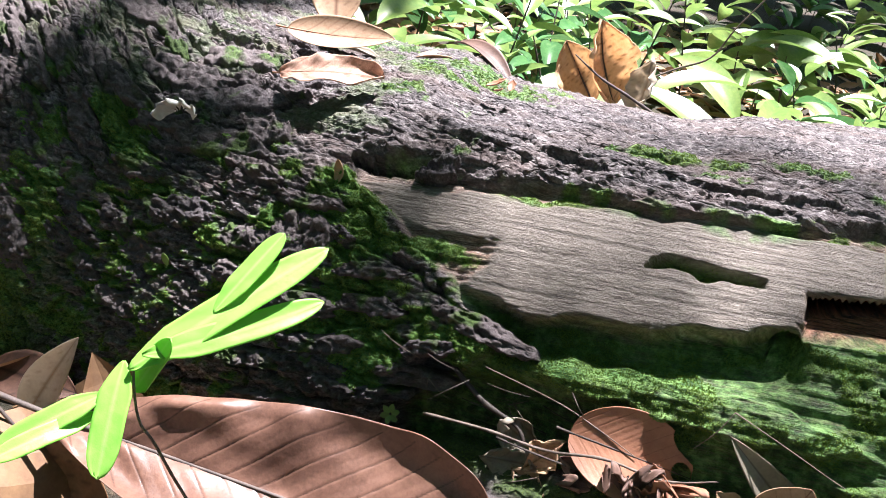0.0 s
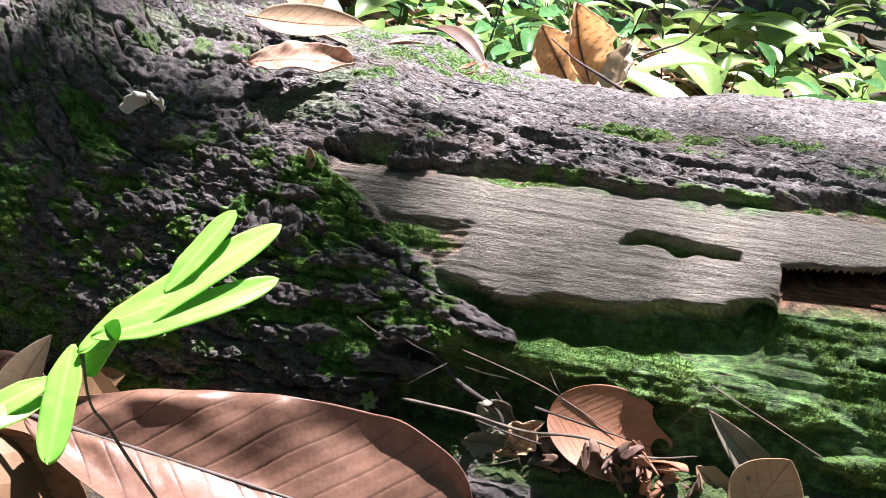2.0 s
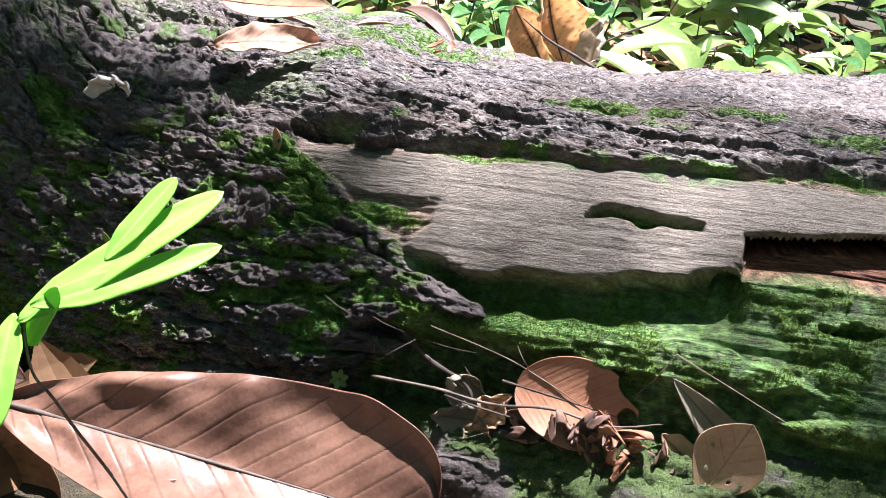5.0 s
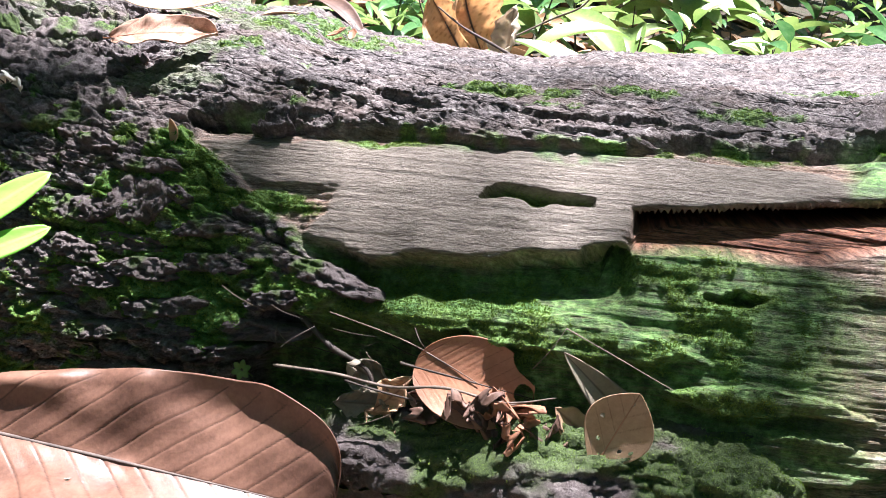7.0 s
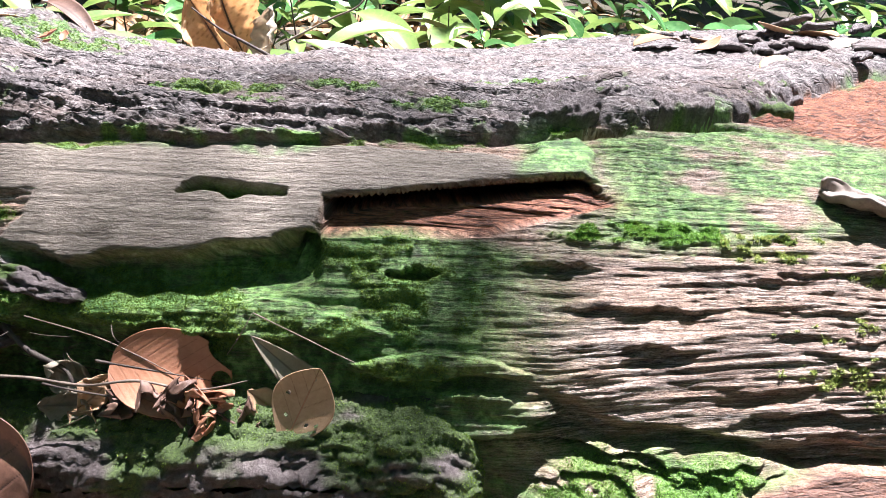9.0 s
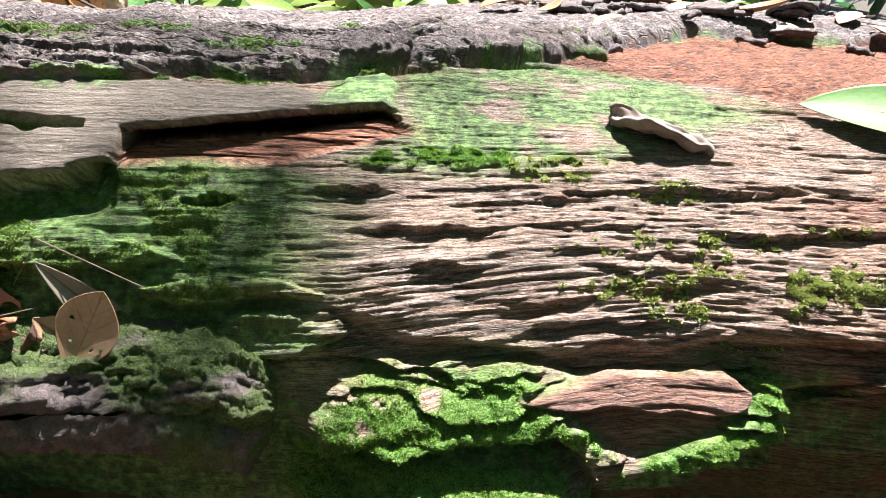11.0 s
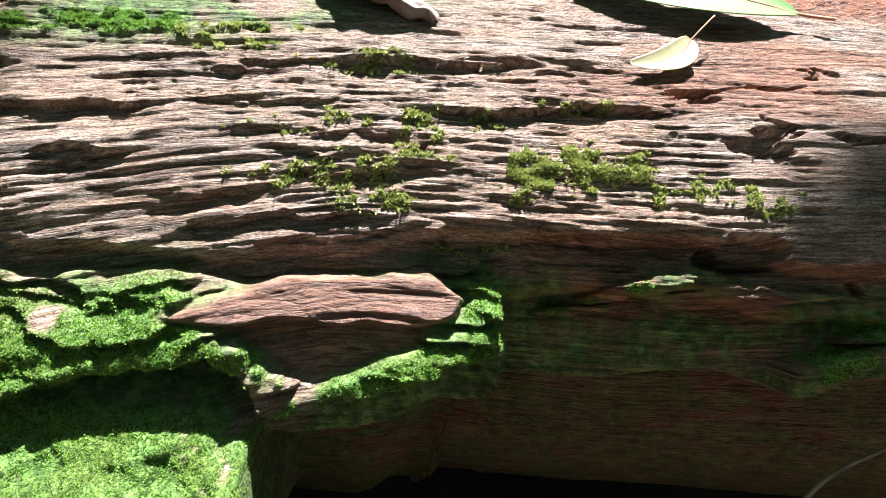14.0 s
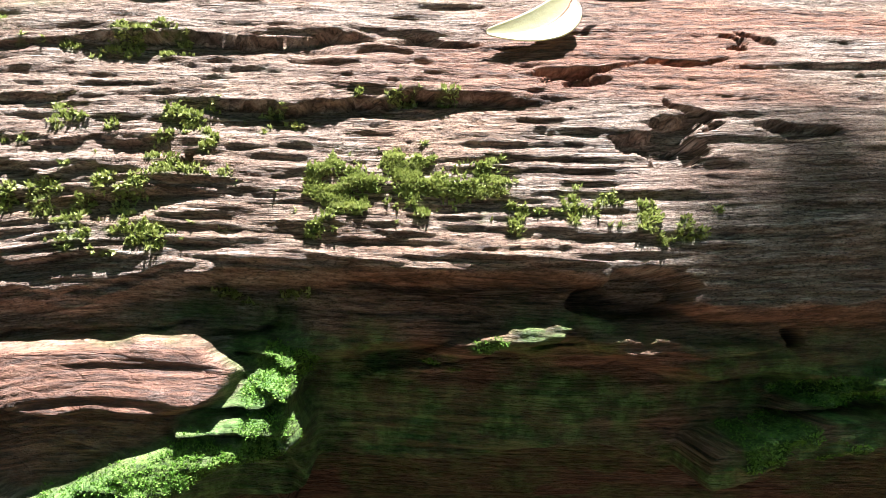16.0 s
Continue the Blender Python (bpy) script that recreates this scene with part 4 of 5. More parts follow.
# bark plates that stand clear of the root end
def bark_plate(u, v, length, width, turn, thick=0.008, seed=1):
    nu, nv = 40, 18
    s = np.linspace(-1, 1, nu)[None, :] * np.ones((nv, 1))
    t = np.linspace(-1, 1, nv)[:, None] * np.ones((1, nu))
    edge_ = 1 + 0.22 * vnoise(s * 3 + seed * 5.1, np.sign(t) * 2.0 + seed, seed) + 0.12 * vnoise(s * 9 + seed, np.sign(t) * 4, seed + 2)
    ends = 1 + 0.2 * vnoise(t * 2 + seed * 3.3, np.sign(s) * 2.0, seed + 5)
    a = s * ends * length / 2 * (1 - 0.12 * t * t)
    b = t * edge_ * width / 2 * (1 - 0.35 * np.abs(s) ** 3)
    c, d = math.cos(radians(turn)), math.sin(radians(turn))
    uu, vv = u + a * c - b * d, v + a * d + b * c
    rim = np.clip(np.minimum((1 - np.abs(s)) * 9, (1 - np.abs(t)) * 5.5), 0, 1) ** 0.4
    h0 = log_skin(uu, vv)[0]
    h = h0 * 0.4 - 0.006 + (thick + 0.008) * rim + 0.0022 * fbm(uu * 130, vv * 240, 301 + seed, 4, 0.8) * rim + 0.003 * vnoise(uu * 25, vv * 50, 305) * rim - 0.002 * (1 - ramp(cells(uu * 45, vv * 130, 307)[0], 0, 0.1)) * rim
    moss = ramp(fbm(uu * 45, vv * 45, 311, 3) + 0.6 * (1 - rim), 0.35, 0.8)
    me = sheet_mesh("bark_plate", log_place(uu, vv, h), BARK, attrs=[("moss", "FLOAT", moss)])
    return part("bark_plate", me, log)


PLATES_FLARE = [
    (-0.569, 0.375, 0.150, 0.035, -40), (-0.430, 0.226, 0.055, 0.025, -43), (-0.397, 0.160, 0.041, 0.024, -33), (-0.405, 0.199, 0.067, 0.023, -28),
    (-0.339, 0.188, 0.055, 0.020, -2), (-0.286, 0.159, 0.058, 0.021, -13), (-0.556, 0.276, 0.063, 0.020, -42), (-0.499, 0.249, 0.063, 0.019, -41),
    (-0.524, 0.226, 0.042, 0.020, -44), (-0.436, 0.276, 0.081, 0.023, -20), (-0.343, 0.140, 0.045, 0.020, -25), (-0.401, 0.261, 0.066, 0.022, -16),
    (-0.496, 0.275, 0.071, 0.020, -35), (-0.572, 0.326, 0.098, 0.023, -37), (-0.474, 0.367, 0.111, 0.045, -9),
]
PLATES_SIDE = [
    (-0.274, 0.236, 0.117, 0.033, 11), (-0.353, 0.302, 0.108, 0.036, 0), (-0.150, 0.207, 0.068, 0.015, 5), (-0.073, 0.168, 0.067, 0.016, 13),
    (-0.339, 0.241, 0.079, 0.021, 8), (-0.286, 0.288, 0.112, 0.033, 13), (-0.228, 0.260, 0.052, 0.028, 17), (-0.216, 0.202, 0.065, 0.017, 9),
    (-0.313, 0.351, 0.091, 0.042, 13), (-0.127, 0.125, 0.072, 0.019, 8), (-0.063, 0.142, 0.057, 0.017, 8), (0.030, 0.152, 0.092, 0.020, -8),
    (-0.004, 0.126, 0.044, 0.016, 15), (-0.102, 0.099, 0.093, 0.017, 13), (-0.150, 0.178, 0.061, 0.038, 8), (-0.108, 0.187, 0.028, 0.014, -15),
]
PLATES_LOW = [
    (-0.211, 0.215, 0.052, 0.020, 11), (-0.195, 0.128, 0.052, 0.020, -5), (-0.109, 0.078, 0.089, 0.020, 9), (-0.080, 0.070, 0.054, 0.015, 5),
    (-0.178, 0.107, 0.058, 0.018, 2), (-0.265, 0.169, 0.062, 0.026, 2), (-0.056, 0.271, 0.038, 0.022, 16), (-0.165, 0.067, 0.053, 0.016, 7),
    (-0.122, 0.039, 0.117, 0.016, 13),
]
for k, row in enumerate(PLATES_FLARE + PLATES_SIDE + PLATES_LOW):
    bark_plate(*row, thick=0.009 + 0.006 * ((k * 37) % 10) / 10, seed=k + 1)
# smaller plates between them, lying along the grain of the root flare
rnd = random.Random(12)
taken = [(r[0], r[1], r[2], r[3]) for r in PLATES_FLARE + PLATES_SIDE + PLATES_LOW]
for k in range(900):
    u, v = rnd.uniform(-0.66, 0.02), rnd.uniform(0.06, 0.42)
    ln, wd = rnd.uniform(0.04, 0.09), rnd.uniform(0.013, 0.026)
    turn = float(np.interp(u, (-0.55, -0.42, -0.32, -0.24), (-42, -38, -10, 9))) + rnd.uniform(-8, 8)
    edge_u = float(np.interp(v, (0.06, 0.12, 0.15, 0.18, 0.22, 0.245, 0.26), (-0.03, 0.0, 0.02, -0.05, -0.12, -0.18, -0.2)))
    if u > edge_u or v > 0.26 and u > -0.24 or len(taken) > 108:
        continue
    if any(math.hypot((u - a) / (0.42 * (ln + b)), (v - c) / (0.50 * (wd + d))) < 1 for a, c, b, d in taken):
        continue
    taken.append((u, v, ln, wd))
    bark_plate(u, v, ln, wd, turn, thick=rnd.uniform(0.004, 0.011), seed=k + 60)

# torn bark where the sheet ends
for k in range(22):
    u = 0.43 + 0.011 * k + rnd.uniform(-0.008, 0.008)
    v = float(np.interp(u, (0.42, 0.487, 0.56, 0.62, 0.68), (0.37, 0.39, 0.415, 0.465, 0.56))) + rnd.uniform(0.006, 0.085)
    bark_plate(u, v, rnd.uniform(0.04, 0.085), rnd.uniform(0.012, 0.024), rnd.uniform(6, 28), thick=rnd.uniform(0.005, 0.012), seed=k + 1200)

# ---- mossy root along the log's foot ----
root_path = [Vector(p) for p in ((-0.30, 0.60, 0.12), (-0.05, 0.60, 0.19), (0.08, 0.572, 0.250), (0.20, 0.550, 0.292), (0.30, 0.545, 0.310), (0.365, 0.540, 0.312), (0.405, 0.535, 0.305))]
rs = np.linspace(0, 1, 240)
knots_at = np.linspace(0, 1, len(root_path))
centre = np.stack([np.interp(rs, knots_at, [p[i] for p in root_path]) for i in range(3)], -1)
for _ in range(12):
    centre[1:-1] = (centre[:-2] + centre[1:-1] * 2 + centre[2:]) / 4
girth = 0.050 * np.clip((1 - rs) * 14, 0, 1) ** 0.5 * (1 - 0.1 * rs)
ra = np.linspace(0, math.tau, 120)
RS, RA = np.meshgrid(centre[:, 0], ra)
wob = 0.007 * fbm(RS * 14, np.sin(RA) * 2.2 + 3, 401, 3) + 0.0034 * fbm(RS * 60, RA * 5, 405, 5, 0.7) + 0.004 * (ramp(cells(RS * 28, RA * 4.5, 407)[0], 0.0, 0.15) - 0.7)
rr_ = girth[None, :] * (1 + 0.12 * np.sin(RA * 2 + RS * 9)) + wob * (girth[None, :] > 0.01)
RP = np.stack([centre[None, :, 0] + 0 * RA, centre[None, :, 1] - rr_ * np.cos(RA), centre[None, :, 2] + rr_ * np.sin(RA)], -1)
rmoss = ramp(fbm(RS * 26, RA * 2.2, 411, 4) + 0.5 * np.sin(RA) ** 3 + 0.5 * ramp(RS, 0.33, 0.38), -0.25, 0.55)
root = thing("mossy_root", "thick dark root covered with green moss at the log's foot", "root")
part("root_wood", sheet_mesh("root_wood", RP, BARK, attrs=[("moss", "FLOAT", rmoss * 0.9)]), root)
log_points, LP = LP, RP
shoots("moss", rmoss ** 2 * ramp(np.sin(RA) - 0.2 * np.cos(RA), -0.9, 0.2), 7000, 0.0012, MOSS_TUFT, root, 15, "short green moss")
LP = log_points


# ---- dry leaves ----
def single_leaf(name, m, material, label, category="leaf", rib=None, thick=0.0006, group="", holes=(), **form):
    ob = thing(name, label, category, group, at=m)
    blade = thicken(part("blade", leaf_mesh("blade", material, holes=holes, **form), ob), thick)
    if rib:
        pts = leaf_points(**form)[0]
        mid = pts[:, pts.shape[1] // 2]
        stalk = [Vector((0, -rib[1], 0.1 * rib[1]))] + [Vector(mid[i]) for i in np.linspace(0, len(mid) - 1, 8).astype(int)]
        part("midrib", rod("midrib", stalk, [rib[0] * 1.3] + list(np.linspace(rib[0], rib[0] * 0.25, 8)), rib[2], 6), ob)
    return ob


single_leaf("big_dry_leaf", lay((-0.261, 0.4535, 0.264), (1.0, 0.100, -0.030), (0, -0.53, 0.85)), BROWN, "very large glossy brown fallen leaf with raised veins",
            rib=(0.0022, 0.05, DARK_TWIG), length=0.352, width=0.148, nu=260, nv=141, bend=-0.06, fold=radians(24), cup=-0.15, fat=0.72, sharp=0.40, veins=13, relief=0.007, wave=0.12, ragged=0.03, fine_line=0.08, seed=4,
            holes=((0.985, -0.35, 0.011), (0.965, -0.62, 0.009), (0.47, -0.42, 0.0016)))
single_leaf("dry_leaf", lay((-0.300, 0.455, 0.238), (0.62, -0.02, -0.55), (-0.2, -0.8, 0.5)), WARM_BROWN, "orange-brown curled dry leaf beneath the big brown leaf",
            rib=(0.0014, 0.02, DARK_TWIG), length=0.13, width=0.085, nu=40, nv=21, bend=0.5, cup=-0.5, veins=7, relief=0.01, wave=0.08, seed=7)
single_leaf("dry_leaf", lay((-0.334, 0.500, 0.195), (0.50, 0.0, 0.95), (0.25, -0.75, 0.6)), CREAM, "pale cream pointed dry leaf standing upright",
            rib=(0.0006, 0.004, TAN), length=0.118, width=0.040, nu=30, nv=15, bend=-0.2, cup=0.5, fat=0.40, sharp=1.1, veins=6, relief=0.01, seed=8)
single_leaf("dry_leaf", lay((-0.42, 0.54, 0.20), (0.9, 0.0, 0.1), (0, -0.6, 0.7)), BROWN, "brown dry leaf with rolled edge against the log",
            length=0.10, width=0.05, nu=26, nv=13, bend=-0.5, cup=-0.6, veins=6, seed=9)
single_leaf("russet_leaf", lay((0.120, 0.553, 0.347), (1.0, 0.0, -0.02), (0.05, -0.80, 0.60)), RUSSET, "rounded russet dry leaf with curved side veins",
            rib=(0.0010, 0.01, DARK_TWIG), length=0.090, width=0.066, nu=110, nv=91, bend=-0.4, fold=radians(5), cup=-0.35, fat=0.5, sharp=0.62, veins=8, relief=0.006, fine_line=0.1, seed=11,
            holes=((1.02, 0.05, 0.017), (0.86, 0.95, 0.010)))
single_leaf("tan_leaf", lay((0.2585, 0.518, 0.320), (0.16, 0.16, 0.48), (-0.05, -0.86, 0.50)), TAN, "tan dry leaf dotted with small insect holes",
            rib=(0.0008, 0.008, RUSSET), length=0.066, width=0.047, nu=90, nv=61, bend=0.25, cup=-0.25, fat=0.58, sharp=1.1, veins=5, relief=0.003, fine_line=0.08, seed=12,
            holes=((0.36, -0.45, 0.0016), (0.60, 0.55, 0.0016), (0.86, -0.05, 0.0015), (0.36, 0.42, 0.0015), (0.22, 0.2, 0.0009)))
single_leaf("grey_leaf", lay((0.320, 0.556, 0.312), (-0.80, 0.0, 0.62), (-0.25, -0.75, 0.6)), GREYISH, "narrow grey folded dry leaf behind the tan leaf",
            length=0.120, width=0.030, nu=40, nv=17, bend=0.15, fold=radians(24), fat=0.45, sharp=1.1, veins=0, seed=13)
single_leaf("dry_leaf", lay((0.262, 0.540, 0.330), (-0.75, 0.1, 0.35), (0, -0.7, 0.7)), TAN, "small torn tan leaf scrap",
            length=0.04, width=0.022, nu=18, nv=11, bend=0.8, cup=0.6, ragged=0.3, veins=4, seed=14)
CRUMPLED = [
    (0.185, 0.530, 0.3358, 0.050, 0.034, 20, 2.4, 1.4), (0.205, 0.533, 0.3356, 0.042, 0.030, -30, 3.0, 1.6), (0.168, 0.530, 0.3356, 0.045, 0.030, 60, 2.4, 1.4),
    (0.222, 0.536, 0.330, 0.036, 0.026, 120, 3.2, 1.2), (0.198, 0.524, 0.3352, 0.040, 0.026, 200, 2.6, 1.8), (0.135, 0.545, 0.325, 0.040, 0.028, 150, 1.8, 1.0),
    (0.235, 0.530, 0.330, 0.030, 0.02, 40, 2.2, 1.4), (0.178, 0.536, 0.338, 0.045, 0.022, -80, 2.0, 1.6),
]
for k, (x, y, z, ln, wd, turn, bend, cup) in enumerate(CRUMPLED):
    single_leaf("crumpled_leaf", pose(x, y, z, 50, 0, 0) @ pose(0, 0, 0, 0, 0, turn) @ pose(0, -ln * 0.4, 0), (DARK_DRY, RUSSET, DARK_DRY)[k % 3], "dark brown shrivelled crumpled dead leaf", group="crumpled leaves in the crevice",
                length=ln, width=wd, nu=34, nv=25, bend=bend, cup=cup, wave=0.6, ragged=0.3, twist=0.8, veins=6, relief=0.03, seed=20 + k)
for k, (x, y, z, ln, wd, turn, bend, cup) in enumerate(((0.085, 0.562, 0.322, 0.045, 0.03, 70, 2.2, 1.0), (0.105, 0.556, 0.314, 0.04, 0.028, -40, 1.6, 0.9), (0.078, 0.556, 0.300, 0.045, 0.028, -80, 1.2, -0.8), (0.10, 0.550, 0.294, 0.04, 0.024, -110, 1.3, 0.8))):
    single_leaf("crumpled_leaf", pose(x, y, z, 55, 0, 0) @ pose(0, 0, 0, 0, 0, turn) @ pose(0, -ln * 0.4, 0), (GREYISH, TAN)[k % 2], "pale shrivelled torn dead leaf", group="crumpled leaves in the crevice",
                length=ln, width=wd, nu=30, nv=21, bend=bend, cup=cup, wave=0.35, ragged=0.3, veins=5, relief=0.03, seed=40 + k)
# on the log
single_leaf("dry_leaf", lay((-0.247, 0.730, 0.500), (0.111, 0.012, 0.024), (0, -0.55, 0.83)), PINKISH, "mottled pinkish tan leaf lying on the bark",
            rib=(0.0009, 0.005, RUSSET), length=0.105, width=0.042, nu=50, nv=25, bend=-0.3, cup=-0.7, fat=0.48, sharp=0.7, veins=7, wave=0.14, ragged=0.10, relief=0.02, seed=51)
single_leaf("dry_leaf", lay((-0.280, 0.795, 0.531), (0.13, 0.02, 0.010), (0, -0.68, 0.72)), TAN, "golden tan boat-shaped dry leaf on top of the log",
            rib=(0.0010, 0.01, RUSSET), length=0.115, width=0.044, nu=50, nv=21, bend=0.3, cup=-0.6, fat=0.42, sharp=0.9, veins=9, relief=0.01, seed=52)
single_leaf("dry_leaf", lay((-0.238, 0.825, 0.530), (-0.035, 0.05, 0.10), (0.3, -0.8, 0.45)), TAN, "golden tan folded dry leaf standing on top of the log",
            length=0.085, width=0.055, nu=30, nv=17, bend=0.6, cup=0.5, veins=6, relief=0.01, seed=53)
single_leaf("dry_leaf", on_log(-0.30, 0.425, 0.010, 5), GREYISH, "thin grey curled leaf edge on the bark",
            length=0.11, width=0.022, nu=30, nv=11, bend=-0.4, cup=1.2, veins=0, ragged=0.3, seed=54)
single_leaf("dry_leaf", lay((-0.165, 1.00, 0.520), (0.75, -0.55, 0.0), (0.1, -0.3, 0.9)), DARK_DRY, "dark brown arched leaf over the log's edge",
            length=0.125, width=0.03, nu=30, nv=13, bend=-1.0, cup=-0.9, veins=0, seed=55)
single_leaf("dry_leaf", on_log(-0.165, 0.455, 0.012, 40), TAN, "pinkish dry leaf scrap on mossy bark", length=0.055, width=0.028, nu=20, nv=11, bend=-0.4, cup=-0.8, veins=5, seed=56)
for u, v, ln, turn in ((-0.062, 0.398, 0.022, 20), (-0.035, 0.396, 0.016, 100), (-0.05, 0.392, 0.014, -30)):
    single_leaf("leaf_scrap", on_log(u, v, 0.016, turn, 15), RUSSET, "small rusty red leaf scrap on the bark", group="red leaf scraps", length=ln, width=ln * 0.6, nu=14, nv=9, bend=0.9, cup=0.8, ragged=0.4, veins=0, seed=57)
single_leaf("leaf_scrap", on_log(-0.140, 0.228, 0.010, 70, 40), TAN, "small curled brown leaf scrap by the bare wood", length=0.03, width=0.014, nu=16, nv=9, bend=1.6, cup=1.0, veins=0, seed=58)
flower = thing("fallen_flower", "small wilted white flower lying on dark bark", "flower", at=lay((-0.312, 0.676, 0.456), (0.1, -0.1, 1.0), (0.1, -0.9, 0.45)))
for k in range(5):
    petal = thicken(part("petal", leaf_mesh("petal", WHITE, length=0.027, width=0.015, nu=14, nv=9, bend=1.1, cup=0.7, fat=0.62, wave=0.2, veins=0, seed=60 + k), flower), 0.0004)
    petal.matrix_local = pose(0, 0, 0.002 * k, 25 + 8 * k, 0, -70 + 38 * k)
chip = thing("bark_chip", "twisted weathered bark chip lying on the log", "bark", at=rest_on_log(0.660, 0.312, 0.004, -18) @ pose(0, -0.035, 0))
chip_blade = thicken(part("chip_body", leaf_mesh("chip_body", CHIP, length=0.084, width=0.036, nu=50, nv=21, bend=-0.5, cup=-1.1, wave=0.30, ragged=0.22, sharp=0.6, twist=0.3, veins=0, seed=71), chip), 0.003)
single_leaf("pale_leaf", lay((0.867, 0.606, 0.531), (-0.56, -0.42, -0.62), (0.1, -0.60, 0.75)), PALE_YELLOW, "pale yellow folded leaf with a thin stalk on the log",
            rib=(0.0006, 0.022, RUSSET), length=0.043, width=0.020, nu=40, nv=21, bend=0.2, cup=0.3, side=0.70, fold=radians(6), fat=0.42, sharp=0.65, veins=0, seed=72)
single_leaf("green_leaf", rest_on_log(0.955, 0.338, 0.010, 172, 2) @ pose(0, 0, 0, 0, -14, 0), FALLEN_GREEN, "fallen green leaf with yellow edge on the log",
            rib=(0.0010, 0.02, RUSSET), length=0.172, width=0.060, nu=50, nv=25, bend=-0.3, cup=-0.4, fat=0.5, sharp=1.1, veins=8, relief=0.006, seed=73)

# bark crumbs and litter along the log's back at its rotten end
rnd = random.Random(9)
for k in range(84):
    u, v = rnd.uniform(0.56, 1.55), rnd.uniform(0.66, 0.92)
    ln = rnd.uniform(0.025, 0.07)
    if k % 3 == 0:
        single_leaf("dry_leaf", rest_on_log(u, v, 0.006, rnd.uniform(0, 360), rnd.uniform(-15, 15)), (TAN, LITTER, GREYISH)[k % 9 // 3], "dry leaf among bark crumbs on the log", group="litter on the rotten end",
                    length=ln * 1.3, width=ln * 0.7, nu=14, nv=9, bend=rnd.uniform(-1, 1), cup=rnd.uniform(-0.8, 0.8), veins=4, seed=k)
    else:
        ob = thing("bark_chip", "loose grey-brown bark chip on the rotten log", "bark", "loose bark chips", at=rest_on_log(u, v, 0.005, rnd.uniform(-50, 50), rnd.uniform(-18, 18)))
        thicken(part("chip_body", leaf_mesh("chip_body", BARK, length=ln, width=ln * 0.5, nu=14, nv=9, bend=rnd.uniform(-0.5, 0.5), cup=-0.4, fat=0.5, sharp=0.4, wave=0.2, ragged=0.3, veins=0, seed=k), ob), 0.006)

# ---- twigs ----
def twig(points, radii, material, label, seed=1, sides=6):
    ob = thing("twig", label, "twig")
    part("stem", rod("stem", points, [r * 0.62 for r in radii], material, sides, 0.2, seed), ob)
    return ob


twig([(0.009, 0.556, 0.315), (0.063, 0.545, 0.329), (0.108, 0.538, 0.335), (0.149, 0.532, 0.350), (0.191, 0.535, 0.348), (0.226, 0.545, 0.356)], [0.0022, 0.002, 0.0018, 0.0017, 0.0016, 0.0008], TWIG, "thin grey-brown twig across the leaves")
twig([(0.07, 0.550, 0.322), (0.11, 0.542, 0.326), (0.15, 0.540, 0.330), (0.20, 0.541, 0.345)], [0.0014, 0.0013, 0.0012, 0.0006], DARK_TWIG, "thin dark twig across the leaves", 2)
twig([(0.045, 0.575, 0.362), (0.105, 0.562, 0.362), (0.140, 0.555, 0.356), (0.17, 0.55, 0.348)], [0.0010, 0.0009, 0.0008, 0.0004], TWIG, "hair-thin rootlet on the log's foot", 3)
twig([(0.02, 0.585, 0.345), (0.05, 0.570, 0.335), (0.08, 0.562, 0.330), (0.09, 0.556, 0.322)], [0.004, 0.0035, 0.003, 0.002], DARK_TWIG, "short dark dead stem in the crevice", 4)
twig([(0.066, 0.552, 0.275), (0.09, 0.545, 0.292), (0.112, 0.542, 0.310)], [0.0008, 0.0008, 0.0004], TWIG, "thin pale rootlet by the root", 5)
twig([(0.222, 0.562, 0.402), (0.26, 0.556, 0.392), (0.30, 0.552, 0.380), (0.335, 0.55, 0.372)], [0.0007, 0.0007, 0.0006, 0.0003], TWIG, "hair-thin rootlet over green moss", 6)
twig([(0.205, 0.560, 0.365), (0.215, 0.558, 0.385), (0.222, 0.562, 0.402)], [0.0006, 0.0006, 0.0004], TWIG, "hair-thin rootlet over green moss", 7)
twig([(0.93, 0.47, 0.255), (0.948, 0.478, 0.279), (0.969, 0.482, 0.304), (1.005, 0.485, 0.326), (1.022, 0.482, 0.349), (1.06, 0.478, 0.372)], [0.0026, 0.0025, 0.0024, 0.0022, 0.0020, 0.0016], TWIG, "bent grey twig hanging below the log", 8)
twig([(0.36, 0.48, 0.252), (0.391, 0.47, 0.247), (0.438, 0.468, 0.241), (0.477, 0.466, 0.229), (0.52, 0.46, 0.20)], [0.0022, 0.0021, 0.0019, 0.0017, 0.001], TWIG, "thin brown twig by the mossy root", 9)
for k in range(16):
    x, y, z = rnd.uniform(-0.01, 0.15), rnd.uniform(0.565, 0.60), rnd.uniform(0.30, 0.37)
    a, b = rnd.uniform(-0.04, 0.04), rnd.uniform(-0.03, 0.02)
    twig([(x, y, z), (x + a * 0.5, y - 0.012, z + b * 0.5 + 0.004), (x + a, y - 0.008, z + b)], [0.0007, 0.0006, 0.0003], (TWIG, DARK_TWIG)[k % 2], "hair-thin dead rootlet in the dark crevice", k, 5)

# ---- fresh fern frond close by ----
fern = thing("fern_frond", "fresh lime-green forked fern frond on a thin stem", "fern")


